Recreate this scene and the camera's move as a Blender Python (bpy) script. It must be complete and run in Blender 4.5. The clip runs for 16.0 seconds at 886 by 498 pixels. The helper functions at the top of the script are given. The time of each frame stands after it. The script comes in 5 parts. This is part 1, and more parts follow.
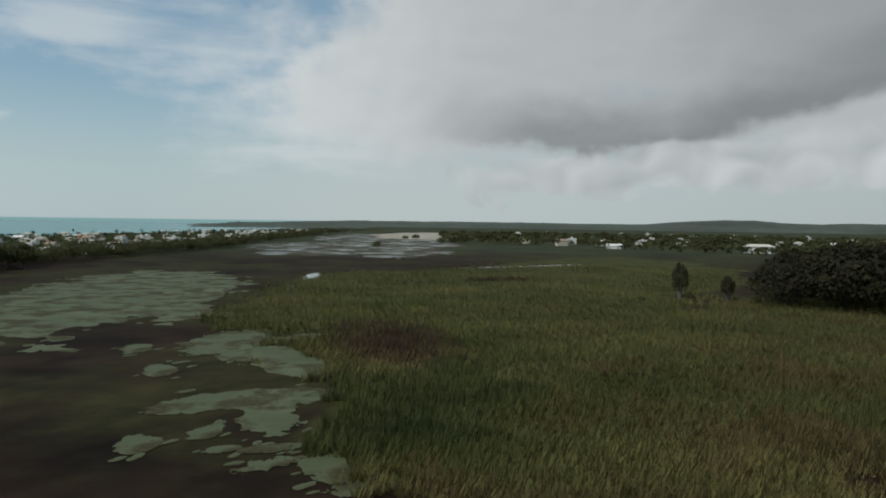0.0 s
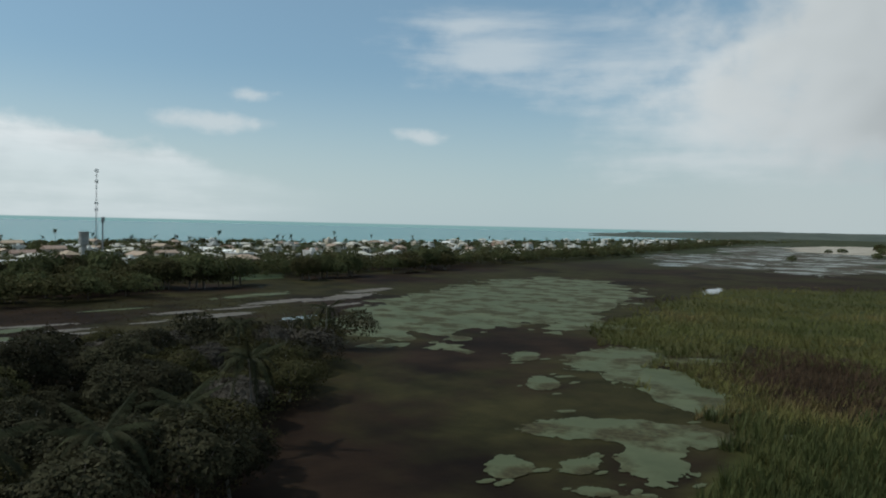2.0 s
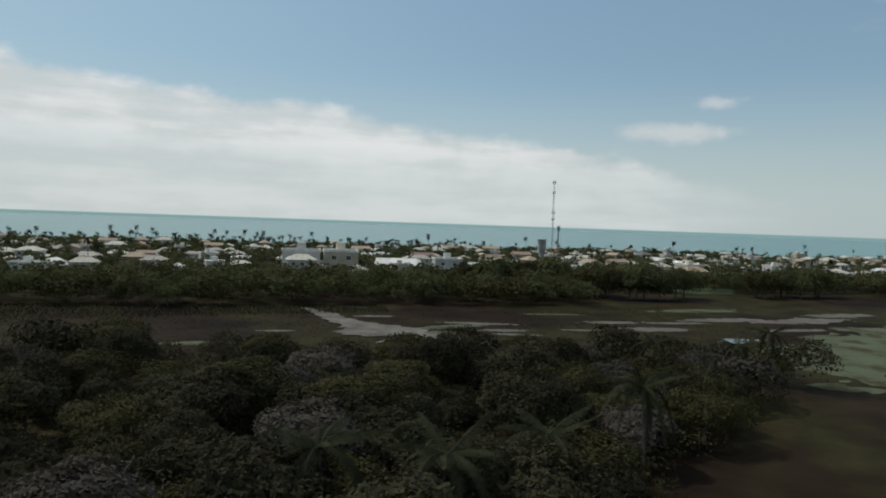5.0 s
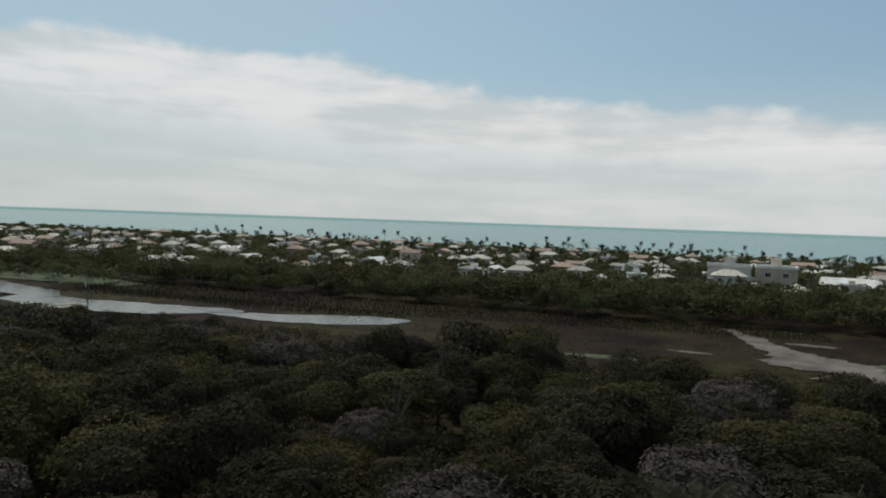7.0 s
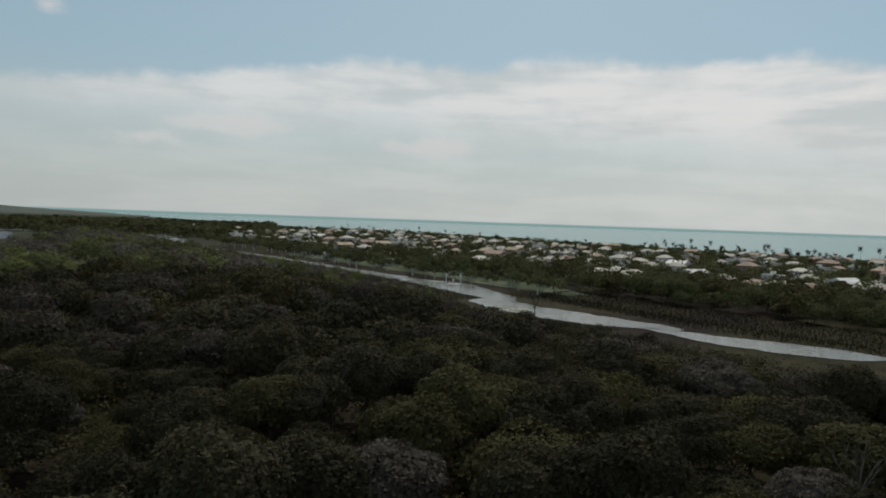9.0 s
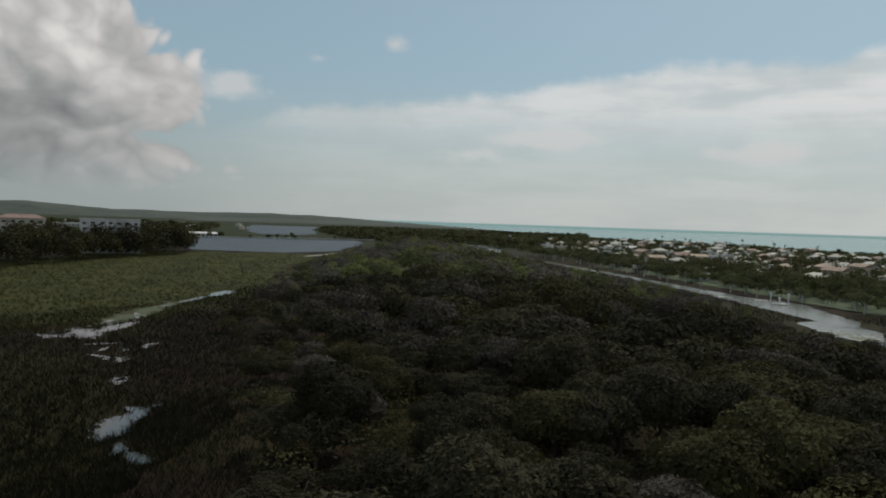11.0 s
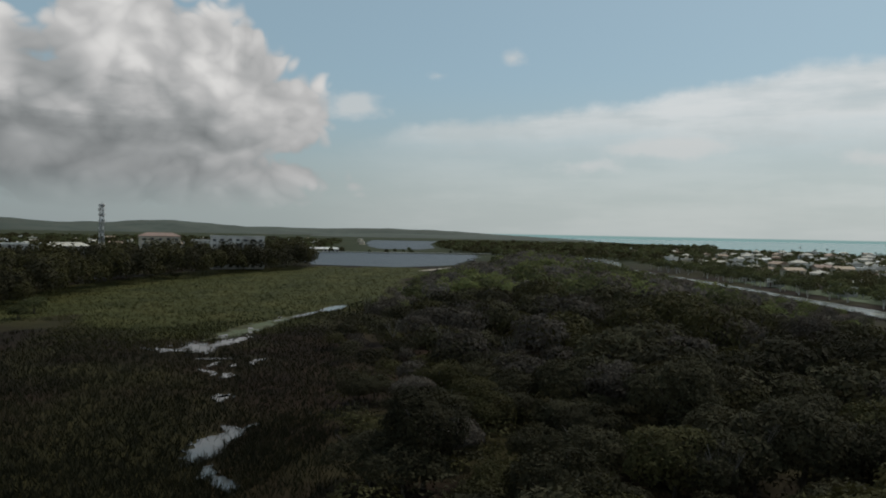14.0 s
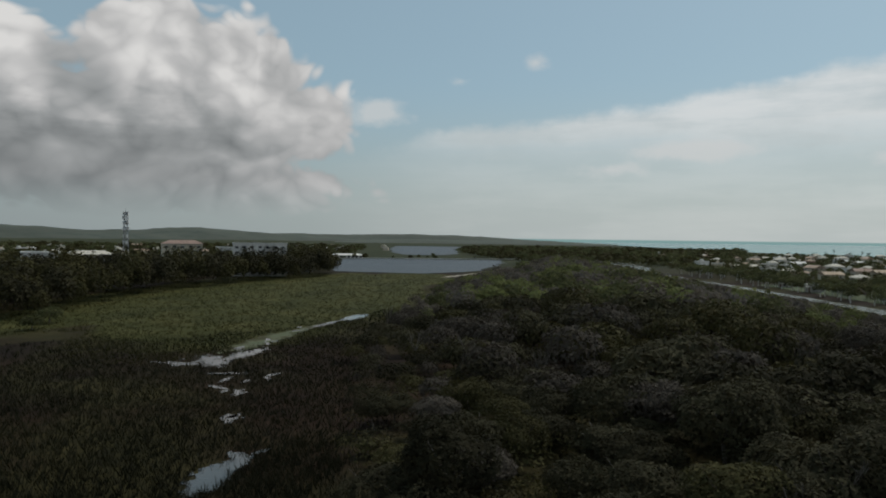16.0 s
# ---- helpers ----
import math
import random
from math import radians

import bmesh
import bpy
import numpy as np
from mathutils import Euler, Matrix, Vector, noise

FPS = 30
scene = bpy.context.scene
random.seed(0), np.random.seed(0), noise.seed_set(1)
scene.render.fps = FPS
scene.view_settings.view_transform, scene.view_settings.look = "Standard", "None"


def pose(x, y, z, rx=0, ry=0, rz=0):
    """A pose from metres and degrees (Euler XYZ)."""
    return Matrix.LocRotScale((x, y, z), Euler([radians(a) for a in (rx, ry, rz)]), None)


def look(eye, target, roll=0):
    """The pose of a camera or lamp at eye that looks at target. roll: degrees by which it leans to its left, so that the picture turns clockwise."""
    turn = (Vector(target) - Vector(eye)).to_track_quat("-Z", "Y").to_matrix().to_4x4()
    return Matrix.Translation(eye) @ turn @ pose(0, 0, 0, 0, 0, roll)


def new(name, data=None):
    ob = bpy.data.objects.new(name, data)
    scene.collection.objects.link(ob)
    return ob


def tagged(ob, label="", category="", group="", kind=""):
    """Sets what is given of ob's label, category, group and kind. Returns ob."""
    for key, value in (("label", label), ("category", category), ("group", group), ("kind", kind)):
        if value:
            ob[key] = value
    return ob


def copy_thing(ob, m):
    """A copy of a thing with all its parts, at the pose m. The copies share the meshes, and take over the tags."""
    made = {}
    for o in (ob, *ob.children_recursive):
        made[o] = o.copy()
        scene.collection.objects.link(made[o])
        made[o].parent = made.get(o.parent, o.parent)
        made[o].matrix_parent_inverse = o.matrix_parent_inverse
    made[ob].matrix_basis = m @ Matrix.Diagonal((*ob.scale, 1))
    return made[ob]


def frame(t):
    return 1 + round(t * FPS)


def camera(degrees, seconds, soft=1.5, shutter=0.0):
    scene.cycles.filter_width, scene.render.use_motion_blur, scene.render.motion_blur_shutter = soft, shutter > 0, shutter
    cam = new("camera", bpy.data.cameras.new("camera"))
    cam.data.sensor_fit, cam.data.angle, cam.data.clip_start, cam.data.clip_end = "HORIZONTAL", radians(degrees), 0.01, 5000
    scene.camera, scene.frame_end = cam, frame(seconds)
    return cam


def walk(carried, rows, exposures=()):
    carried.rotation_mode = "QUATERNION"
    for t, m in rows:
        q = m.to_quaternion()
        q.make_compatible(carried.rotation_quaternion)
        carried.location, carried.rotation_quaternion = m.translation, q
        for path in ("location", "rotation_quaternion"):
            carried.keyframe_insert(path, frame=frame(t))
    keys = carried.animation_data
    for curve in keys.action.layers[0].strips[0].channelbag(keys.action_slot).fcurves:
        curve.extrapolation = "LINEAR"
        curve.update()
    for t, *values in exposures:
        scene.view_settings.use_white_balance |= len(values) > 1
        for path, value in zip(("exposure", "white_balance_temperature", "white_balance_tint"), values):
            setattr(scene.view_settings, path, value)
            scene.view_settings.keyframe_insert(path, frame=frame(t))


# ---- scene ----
# The flight: seconds, place in metres, heading (degrees clockwise from +y), tilt and lean.
cam = camera(64.91, 16.0, soft=1.9)
PATH = [
    (0.0, 0.00, -0.00, 25.00, 60.19, -2.22, 0.76),
    (0.5, 2.51, 2.17, 24.97, 56.55, -2.09, 0.76),
    (1.0, 5.05, 4.22, 24.92, 46.50, -1.99, 0.91),
    (1.5, 7.49, 6.15, 24.80, 37.18, -1.96, 1.11),
    (2.0, 9.65, 8.06, 24.63, 28.21, -1.99, 1.34),
    (2.5, 11.59, 9.98, 24.43, 18.32, -1.96, 1.60),
    (3.0, 13.12, 11.89, 24.25, 9.58, -2.04, 1.86),
    (3.2, 13.63, 12.63, 24.21, 8.11, -1.98, 1.96),
    (5.3, 18.05, 20.33, 23.93, -14.13, -2.13, 1.88),
    (5.5, 18.29, 21.04, 23.92, -18.47, -2.14, 1.86),
    (6.0, 18.48, 22.79, 23.91, -26.73, -2.20, 1.89),
    (6.5, 18.28, 24.59, 23.96, -35.26, -2.27, 1.96),
    (7.0, 17.79, 26.29, 24.04, -42.78, -2.31, 1.98),
    (7.5, 17.05, 27.90, 24.07, -51.44, -2.32, 1.98),
    (8.0, 16.10, 29.32, 24.03, -60.19, -2.35, 1.94),
    (8.5, 15.01, 30.55, 23.92, -69.23, -2.35, 1.92),
    (9.0, 13.80, 31.46, 23.78, -78.67, -2.37, 1.96),
    (9.5, 12.63, 32.20, 23.71, -87.59, -2.33, 1.93),
    (10.0, 11.61, 32.81, 23.66, -95.66, -2.29, 1.80),
    (10.2, 11.27, 33.02, 23.64, -97.74, -2.28, 1.83),
    (12.3, 8.30, 34.81, 23.36, -108.81, -1.86, 1.46),
    (12.5, 7.93, 34.88, 23.35, -109.08, -1.71, 1.34),
    (13.0, 6.70, 34.80, 23.40, -111.35, -1.57, 1.21),
    (13.5, 5.27, 34.48, 23.48, -111.39, -1.49, 1.12),
    (14.0, 3.64, 34.00, 23.55, -113.74, -1.37, 1.11),
    (14.5, 1.89, 33.37, 23.61, -113.66, -1.23, 1.04),
    (15.0, 0.14, 32.57, 23.62, -113.59, -1.14, 0.88),
    (15.5, -1.62, 31.68, 23.63, -113.68, -1.04, 0.77),
    (16.0, -3.39, 30.75, 23.65, -115.73, -0.96, 0.69),
]
walk(cam, [(t, pose(x, y, z, 90 + tilt, 0, -heading) @ pose(0, 0, 0, 0, 0, lean)) for t, x, y, z, heading, tilt, lean in PATH],
     exposures=[(0.0, 0.06, 6300, 7.5), (2.0, 0.1, 6150, 6.2), (3.2, 0.08, 6250, 7.5), (5.5, 0.06, 6500, 10), (7.5, 0.04, 6600, 11), (10.0, -0.05, 6700, 12), (13.0, -0.05, 6550, 10.5), (16.0, -0.05, 6550, 10.5)])

# ---- world, sun ----
SUN_AZ, SUN_EL = -70.0, 52.0


class Graph:
    """Small helper that wires shader nodes."""

    def __init__(self, tree):
        self.tree = tree

    def node(self, kind, **settings):
        n = self.tree.nodes.new(kind)
        for key, value in settings.items():
            setattr(n, key, value)
        return n

    def link(self, a, b):
        self.tree.links.new(a, b)

    def feed(self, socket, value):
        if isinstance(value, bpy.types.NodeSocket):
            self.link(value, socket)
        else:
            socket.default_value = value

    def math(self, op, a, b=0.0, c=0.0, clamp=False):
        n = self.node("ShaderNodeMath", operation=op, use_clamp=clamp)
        for i, v in enumerate((a, b, c)):
            self.feed(n.inputs[i], v)
        return n.outputs[0]

    def mix(self, f, a, b, blend="MIX"):
        n = self.node("ShaderNodeMix", data_type="RGBA", blend_type=blend)
        self.feed(n.inputs[0], f)
        self.feed(n.inputs[6], a)
        self.feed(n.inputs[7], b)
        return n.outputs[2]

    def noise(self, vector, scale, detail=5.0, rough=0.55, lacunarity=2.0):
        n = self.node("ShaderNodeTexNoise")
        self.link(vector, n.inputs["Vector"])
        n.inputs["Scale"].default_value = scale
        n.inputs["Detail"].default_value = detail
        n.inputs["Roughness"].default_value = rough
        n.inputs["Lacunarity"].default_value = lacunarity
        return n.outputs["Fac"]

    def ramp(self, f, stops):
        n = self.node("ShaderNodeValToRGB")
        el = n.color_ramp.elements
        while len(el) < len(stops):
            el.new(0.5)
        for e, (p, c) in zip(el, stops):
            e.position = p
            e.color = (c, c, c, 1) if not isinstance(c, tuple) else (*c[:3], 1)
        self.feed(n.inputs[0], f)
        return n.outputs[0]

    def smooth(self, v, lo, hi):
        n = self.node("ShaderNodeMapRange", interpolation_type="SMOOTHSTEP")
        self.feed(n.inputs[0], v)
        n.inputs[1].default_value, n.inputs[2].default_value = lo, hi
        return n.outputs[0]

    def scaled(self, vector, s, shift=(0, 0, 0)):
        n = self.node("ShaderNodeMapping")
        self.link(vector, n.inputs[0])
        n.inputs[1].default_value = shift
        n.inputs[3].default_value = s
        return n.outputs[0]


def rgb(*c):
    return (*c, 1.0)


world = bpy.data.worlds.new("sky")
scene.world = world
world.use_nodes = True
world.node_tree.nodes.clear()
G = Graph(world.node_tree)
direction = G.node("ShaderNodeTexCoord").outputs["Generated"]
sep = G.node("ShaderNodeSeparateXYZ")
G.link(direction, sep.inputs[0])
azimuth = G.math("MULTIPLY", G.math("ARCTAN2", sep.outputs[0], sep.outputs[1]), 180 / math.pi)
elevation = G.math("MULTIPLY", G.math("ARCSINE", sep.outputs[2]), 180 / math.pi)

sky = G.node("ShaderNodeTexSky", sky_type="NISHITA", sun_disc=False)
sky.sun_elevation, sky.sun_rotation = radians(SUN_EL), radians(SUN_AZ)
sky.air_density, sky.dust_density, sky.ozone_density = 1.0, 1.6, 1.0
# clear air, slightly dimmed and greyed by thin high haze
blue = G.mix(1.0, sky.outputs[0], rgb(0.78, 0.94, 0.98), "MULTIPLY")

n_big = G.noise(G.scaled(direction, (1, 1, 1.6)), 6.0, 5.0, 0.5)
n_fine = G.noise(G.scaled(direction, (1, 1, 1.5), (3, 1, 2)), 22.0, 5.0, 0.55)
n_wide = G.noise(G.scaled(direction, (1, 1, 4.0), (1, 5, 0)), 3.4, 5.0, 0.5)
n_streak = G.noise(G.scaled(direction, (1, 1, 7.0), (2, 3, 1)), 5.0, 5.0, 0.55)


def billows(shift, octaves=((9.0, 0.50), (20.0, 0.30), (44.0, 0.20))):
    """Rounded heaps at several scales, about 0.7 on the crests and 0 in the creases."""
    warp = G.node("ShaderNodeVectorMath", operation="MULTIPLY_ADD")
    warp_noise = G.node("ShaderNodeTexNoise")
    base = G.scaled(direction, (1, 1, 1.3), shift)
    G.link(base, warp_noise.inputs["Vector"])
    warp_noise.inputs["Scale"].default_value = 5.0
    G.link(warp_noise.outputs["Color"], warp.inputs[0])
    warp.inputs[1].default_value = (0.06, 0.06, 0.06)
    G.link(base, warp.inputs[2])
    total = None
    for scale, share in octaves:
        lump = G.math("MULTIPLY", G.math("ABSOLUTE", G.math("SUBTRACT", G.noise(warp.outputs[0], scale, 0.0), 0.5)), 3.4 * share)
        total = lump if total is None else G.math("ADD", total, lump)
    return total


heapy = billows((0, 0, 0))
LUMPS = ((7.0, 0.62), (16.0, 0.38))
relief = G.math("MULTIPLY", G.math("SUBTRACT", billows((0, 0, 0), LUMPS), billows((-0.010, 0.010, 0.018), LUMPS)), 0.5)
puff = G.math("ADD", G.math("MULTIPLY", G.math("SUBTRACT", n_big, 0.5), 1.6), G.math("MULTIPLY", G.math("SUBTRACT", n_fine, 0.5), 0.8))


wind_az = G.math("ADD", azimuth, G.math("ADD", G.math("MULTIPLY", G.math("SUBTRACT", n_big, 0.5), 9.0), G.math("MULTIPLY", G.math("SUBTRACT", n_fine, 0.5), 2.5)))
wind_el = G.math("ADD", elevation, G.math("ADD", G.math("MULTIPLY", G.math("SUBTRACT", n_wide, 0.5), 4.0), G.math("MULTIPLY", G.math("SUBTRACT", n_fine, 0.5), 1.2)))


def ellipses(rows, warp=1.0):
    """The highest of several soft domes on the sky: azimuth, elevation and half sizes in degrees; 1 in the middle, 0 on the rim."""
    total = None
    for a, e, wa, we in rows:
        dx = G.math("DIVIDE", G.math("SUBTRACT", wind_az if warp else azimuth, a), wa)
        dy = G.math("DIVIDE", G.math("SUBTRACT", wind_el if warp else elevation, e), we)
        d = G.math("SUBTRACT", 1.0, G.math("SQRT", G.math("ADD", G.math("MULTIPLY", dx, dx), G.math("MULTIPLY", dy, dy))))
        total = d if total is None else G.math("SMOOTH_MAX", total, d, 0.25)
    return total


def along(stops, top=1.0):
    """A value that varies along the azimuth, from -180 to 180."""
    f = G.math("DIVIDE", G.math("ADD", azimuth, 180.0), 360.0)
    return G.math("MULTIPLY", G.ramp(f, [((a + 180) / 360, e / top) for a, e in stops]), top)


def times(a, *rest):
    for r in rest:
        a = G.math("MULTIPLY", a, r)
    return a


# the long bank of stratus over the sea, whitest along its upper rim
bank_top = along([(-180, 3), (-121, 7.0), (-114, 9.6), (-99, 10.3), (-88, 12.2), (-74, 13.2), (-60, 12.8), (-48, 12.0), (-37, 10.4),
                  (-28, 9.5), (-20, 9.3), (-11, 7.6), (0, 6.6), (9, 5.0), (20, 2.5)], 20.0)
bank_low = along([(-180, 8), (-117, 8.0), (-108, 7.6), (-90, 7.6), (-75, 7.0), (-60, 6.4), (-40, 5.4), (-10, 4.2), (180, 3.0)], 20.0)
above = G.math("SUBTRACT", G.math("ADD", bank_top, G.math("MULTIPLY", puff, 2.2)), elevation)
below = G.math("SUBTRACT", elevation, G.math("ADD", bank_low, G.math("MULTIPLY", G.math("SUBTRACT", n_streak, 0.5), 7.0)))
rim = G.math("MULTIPLY", G.math("ADD", along([(-110, 0.22), (-70, 0.30), (-40, 0.46), (0, 0.46)]), G.math("MULTIPLY", G.smooth(below, -1.8, 1.6), 0.50)), G.math("ADD", 0.62, G.math("MULTIPLY", n_streak, 0.72)))
bank = times(G.smooth(above, -0.35, 1.0), rim, along([(-126, 0.0), (-114, 1.0), (8, 1.0), (20, 0.0)]))

# heaped cloud inland, and the broad grey one over the marsh
heap = ellipses([(-138.2, 12.4, 6.4, 6.4), (-131.6, 11.6, 5.4, 5.6), (-127.8, 8.8, 5.6, 3.6), (-151, 10.2, 9.5, 5.6), (-139, 7.6, 14, 5.2), (-148.5, 6.2, 6, 2.6), (-160, 13, 13, 9), (-138, 4.0, 17, 2.8)], 0)
heap = G.math("ADD", heap, G.math("ADD", G.math("MULTIPLY", G.math("SUBTRACT", heapy, 0.30), 0.60), G.math("MULTIPLY", puff, 0.16)))
heap_mask = times(G.smooth(heap, 0.02, 0.24), G.smooth(elevation, 0.6, 4.6))
heap_side = ellipses([(-143.6, 10.4, 3.4, 4.0), (-151.0, 8.6, 5.0, 1.4)], 0)
heap_side = G.math("MULTIPLY", G.smooth(G.math("ADD", heap_side, G.math("MULTIPLY", puff, 0.6)), -0.2, 0.9), 0.55)
heap_foot = G.math("ADD", elevation, G.math("ADD", G.math("MULTIPLY", puff, 2.4), G.math("MULTIPLY", G.math("SUBTRACT", n_streak, 0.5), 4.0)))
heap_foot = times(G.smooth(heap_foot, 11.0, 6.4), along([(-180, 1.0), (-140, 1.0), (-133, 0.60), (-126, 0.2), (180, 0.1)]))
heap_dark = G.math("MAXIMUM", heap_side, heap_foot)
deck = ellipses([(80, 17, 34, 11), (62, 12, 17, 9), (88, 9.5, 17, 4.0), (60, 20, 12, 9), (74, 7.6, 15, 3.0), (110, 14, 30, 9), (74, 32, 45, 15)])
deck_mask = G.smooth(G.math("ADD", deck, G.math("ADD", G.math("MULTIPLY", puff, 0.30), G.math("MULTIPLY", G.math("SUBTRACT", heapy, 0.30), 0.20))), -0.10, 0.46)
deck_foot = along([(-180, 8), (54, 8.0), (63, 5.8), (74, 4.9), (79, 4.6), (83, 6.3), (86, 7.2), (92, 9.2), (110, 10.5), (180, 10.5)], 20.0)
over = G.math("ADD", G.math("SUBTRACT", elevation, deck_foot), G.math("ADD", G.math("MULTIPLY", puff, 1.8), G.math("MULTIPLY", G.math("SUBTRACT", heapy, 0.30), 1.0)))
fade = G.math("SUBTRACT", 1.0, times(G.smooth(over, 1.2, 6.5), along([(-180, 1), (60, 0.95), (76, 0.80), (86, 0.45), (100, 0.25), (180, 0.25)])))
dark = times(G.smooth(over, -0.5, 1.3), fade, along([(-180, 0), (57, 0.0), (68, 0.85), (78, 1.0), (180, 1.0)]), G.math("ADD", 0.55, G.math("MULTIPLY", n_wide, 0.85)))
low_row = ellipses([(91, 5.4, 9, 2.6), (101, 5.2, 10, 3.0), (84, 4.4, 11, 2.0), (70, 3.8, 11, 1.8), (79, 5.2, 6, 1.6)])
low_row = G.math("ADD", low_row, G.math("ADD", G.math("MULTIPLY", G.math("SUBTRACT", heapy, 0.30), 0.9), G.math("MULTIPLY", puff, 0.4)))
low_mask = G.math("MULTIPLY", G.smooth(low_row, -0.1, 0.5), 0.9)
bits = ellipses([(-121.3, 10.1, 3.2, 1.4), (-114.4, 12.6, 1.9, 0.9), (-108.4, 14.0, 1.6, 1.0), (-102.4, 5.5, 4.4, 1.0), (-97, 6.9, 7, 0.9), (-81, 5.7, 8, 1.1),
                 (10.3, 7.6, 7.0, 0.9), (13.3, 9.9, 2.8, 0.9), (26.3, 7.1, 2.4, 0.8), (2.0, 5.6, 5.0, 1.0)], 0)
bits = G.math("ADD", bits, G.math("MULTIPLY", puff, 1.9))
bits_mask = G.math("MULTIPLY", G.smooth(bits, 0.05, 0.95), 0.7)
veil = ellipses([(42, 12.6, 15, 3.6), (33, 13.4, 10, 2.6), (49, 8, 10, 6), (30, 15.5, 9, 1.8)])
veil = G.math("ADD", veil, G.math("ADD", G.math("MULTIPLY", puff, 0.6), G.math("MULTIPLY", G.math("SUBTRACT", n_streak, 0.5), 1.6)))
veil_mask = G.math("MULTIPLY", G.smooth(veil, -0.1, 1.0), 0.62)

white = rgb(0.60, 0.62, 0.62)
colour = G.mix(along([(-150, 0.62), (-60, 0.60), (-5, 0.34), (40, 0.34), (75, 0.55)]), blue, rgb(0.31, 0.425, 0.46))
haze = G.smooth(elevation, 13.0, 0.0)
haze_colour = G.ramp(G.math("DIVIDE", G.math("ADD", azimuth, 180.0), 360.0), [(0.09, (0.28, 0.315, 0.32)), (0.14, (0.33, 0.37, 0.37)), (0.22, (0.43, 0.48, 0.475)), (0.36, (0.52, 0.565, 0.56)),
                                                                           (0.48, (0.54, 0.60, 0.60)), (0.60, (0.46, 0.53, 0.535)), (0.70, (0.42, 0.47, 0.47)), (0.76, (0.33, 0.365, 0.365))])
colour = G.mix(G.math("MULTIPLY", haze, 0.80), colour, haze_colour)
pale = G.math("MULTIPLY", G.smooth(elevation, 12.0, 2.0), along([(36, 0.0), (54, 0.55), (74, 0.45), (100, 0.45)]))
colour = G.mix(pale, colour, rgb(0.50, 0.53, 0.52))
colour = G.mix(veil_mask, colour, white)
bank_shade = G.smooth(G.math("ADD", n_streak, G.math("MULTIPLY", puff, 0.35)), 0.30, 0.68)
colour = G.mix(bank, colour, G.mix(bank_shade, rgb(0.56, 0.595, 0.595), rgb(0.72, 0.735, 0.73)))
colour = G.mix(bits_mask, colour, white)
light_grey = G.mix(along([(46, 1.0), (62, 0.25), (110, 0.0)]), rgb(0.46, 0.475, 0.475), rgb(0.66, 0.67, 0.665))
light_grey = G.mix(G.math("ADD", 0.35, relief, clamp=True), G.mix(1.0, light_grey, rgb(0.86, 0.87, 0.87), "MULTIPLY"), light_grey)
deck_colour = G.mix(dark, light_grey, rgb(0.225, 0.24, 0.24))
colour = G.mix(deck_mask, colour, deck_colour)
colour = G.mix(low_mask, colour, G.mix(G.math("ADD", 0.45, G.math("MULTIPLY", relief, 1.5), clamp=True), rgb(0.33, 0.35, 0.355), rgb(0.62, 0.63, 0.62)))
heap_shade = G.math("ADD", 0.74, G.math("ADD", relief, G.math("ADD", G.math("MULTIPLY", G.math("ADD", G.math("SUBTRACT", heapy, 0.30), G.math("MULTIPLY", puff, 0.5)), 0.42), G.math("MULTIPLY", heap_dark, -0.66))), clamp=True)
colour = G.mix(heap_mask, colour, G.ramp(heap_shade, [(0.0, (0.19, 0.205, 0.21)), (0.4, (0.32, 0.335, 0.34)), (0.75, (0.50, 0.505, 0.505)), (1.0, (0.70, 0.70, 0.69))]))
under = G.smooth(elevation, 0.02, -0.10)
colour = G.mix(under, colour, rgb(0.20, 0.33, 0.33))
bg = G.node("ShaderNodeBackground")
G.link(colour, bg.inputs[0])
bg.inputs[1].default_value = 1.0
# the sky texture alone is scaled down to the clouds' range
sky_scale = 0.10
scaled_sky = G.node("ShaderNodeVectorMath", operation="SCALE")
G.link(sky.outputs[0], scaled_sky.inputs[0])
scaled_sky.inputs[3].default_value = sky_scale
G.link(scaled_sky.outputs[0], [n for n in world.node_tree.nodes if n.type == "MIX" and n.blend_type == "MULTIPLY"][0].inputs[6])
G.link(bg.outputs[0], G.node("ShaderNodeOutputWorld").inputs[0])

sun = new("sun", bpy.data.lights.new("sun", "SUN"))
sun.data.energy, sun.data.angle, sun.data.color = 2.4, radians(3.0), (1.0, 0.95, 0.87)
_a, _e = radians(SUN_AZ), radians(SUN_EL)
sun.matrix_world = look((0, 0, 200), (-math.sin(_a) * math.cos(_e), -math.cos(_a) * math.cos(_e), 200 - math.sin(_e)))

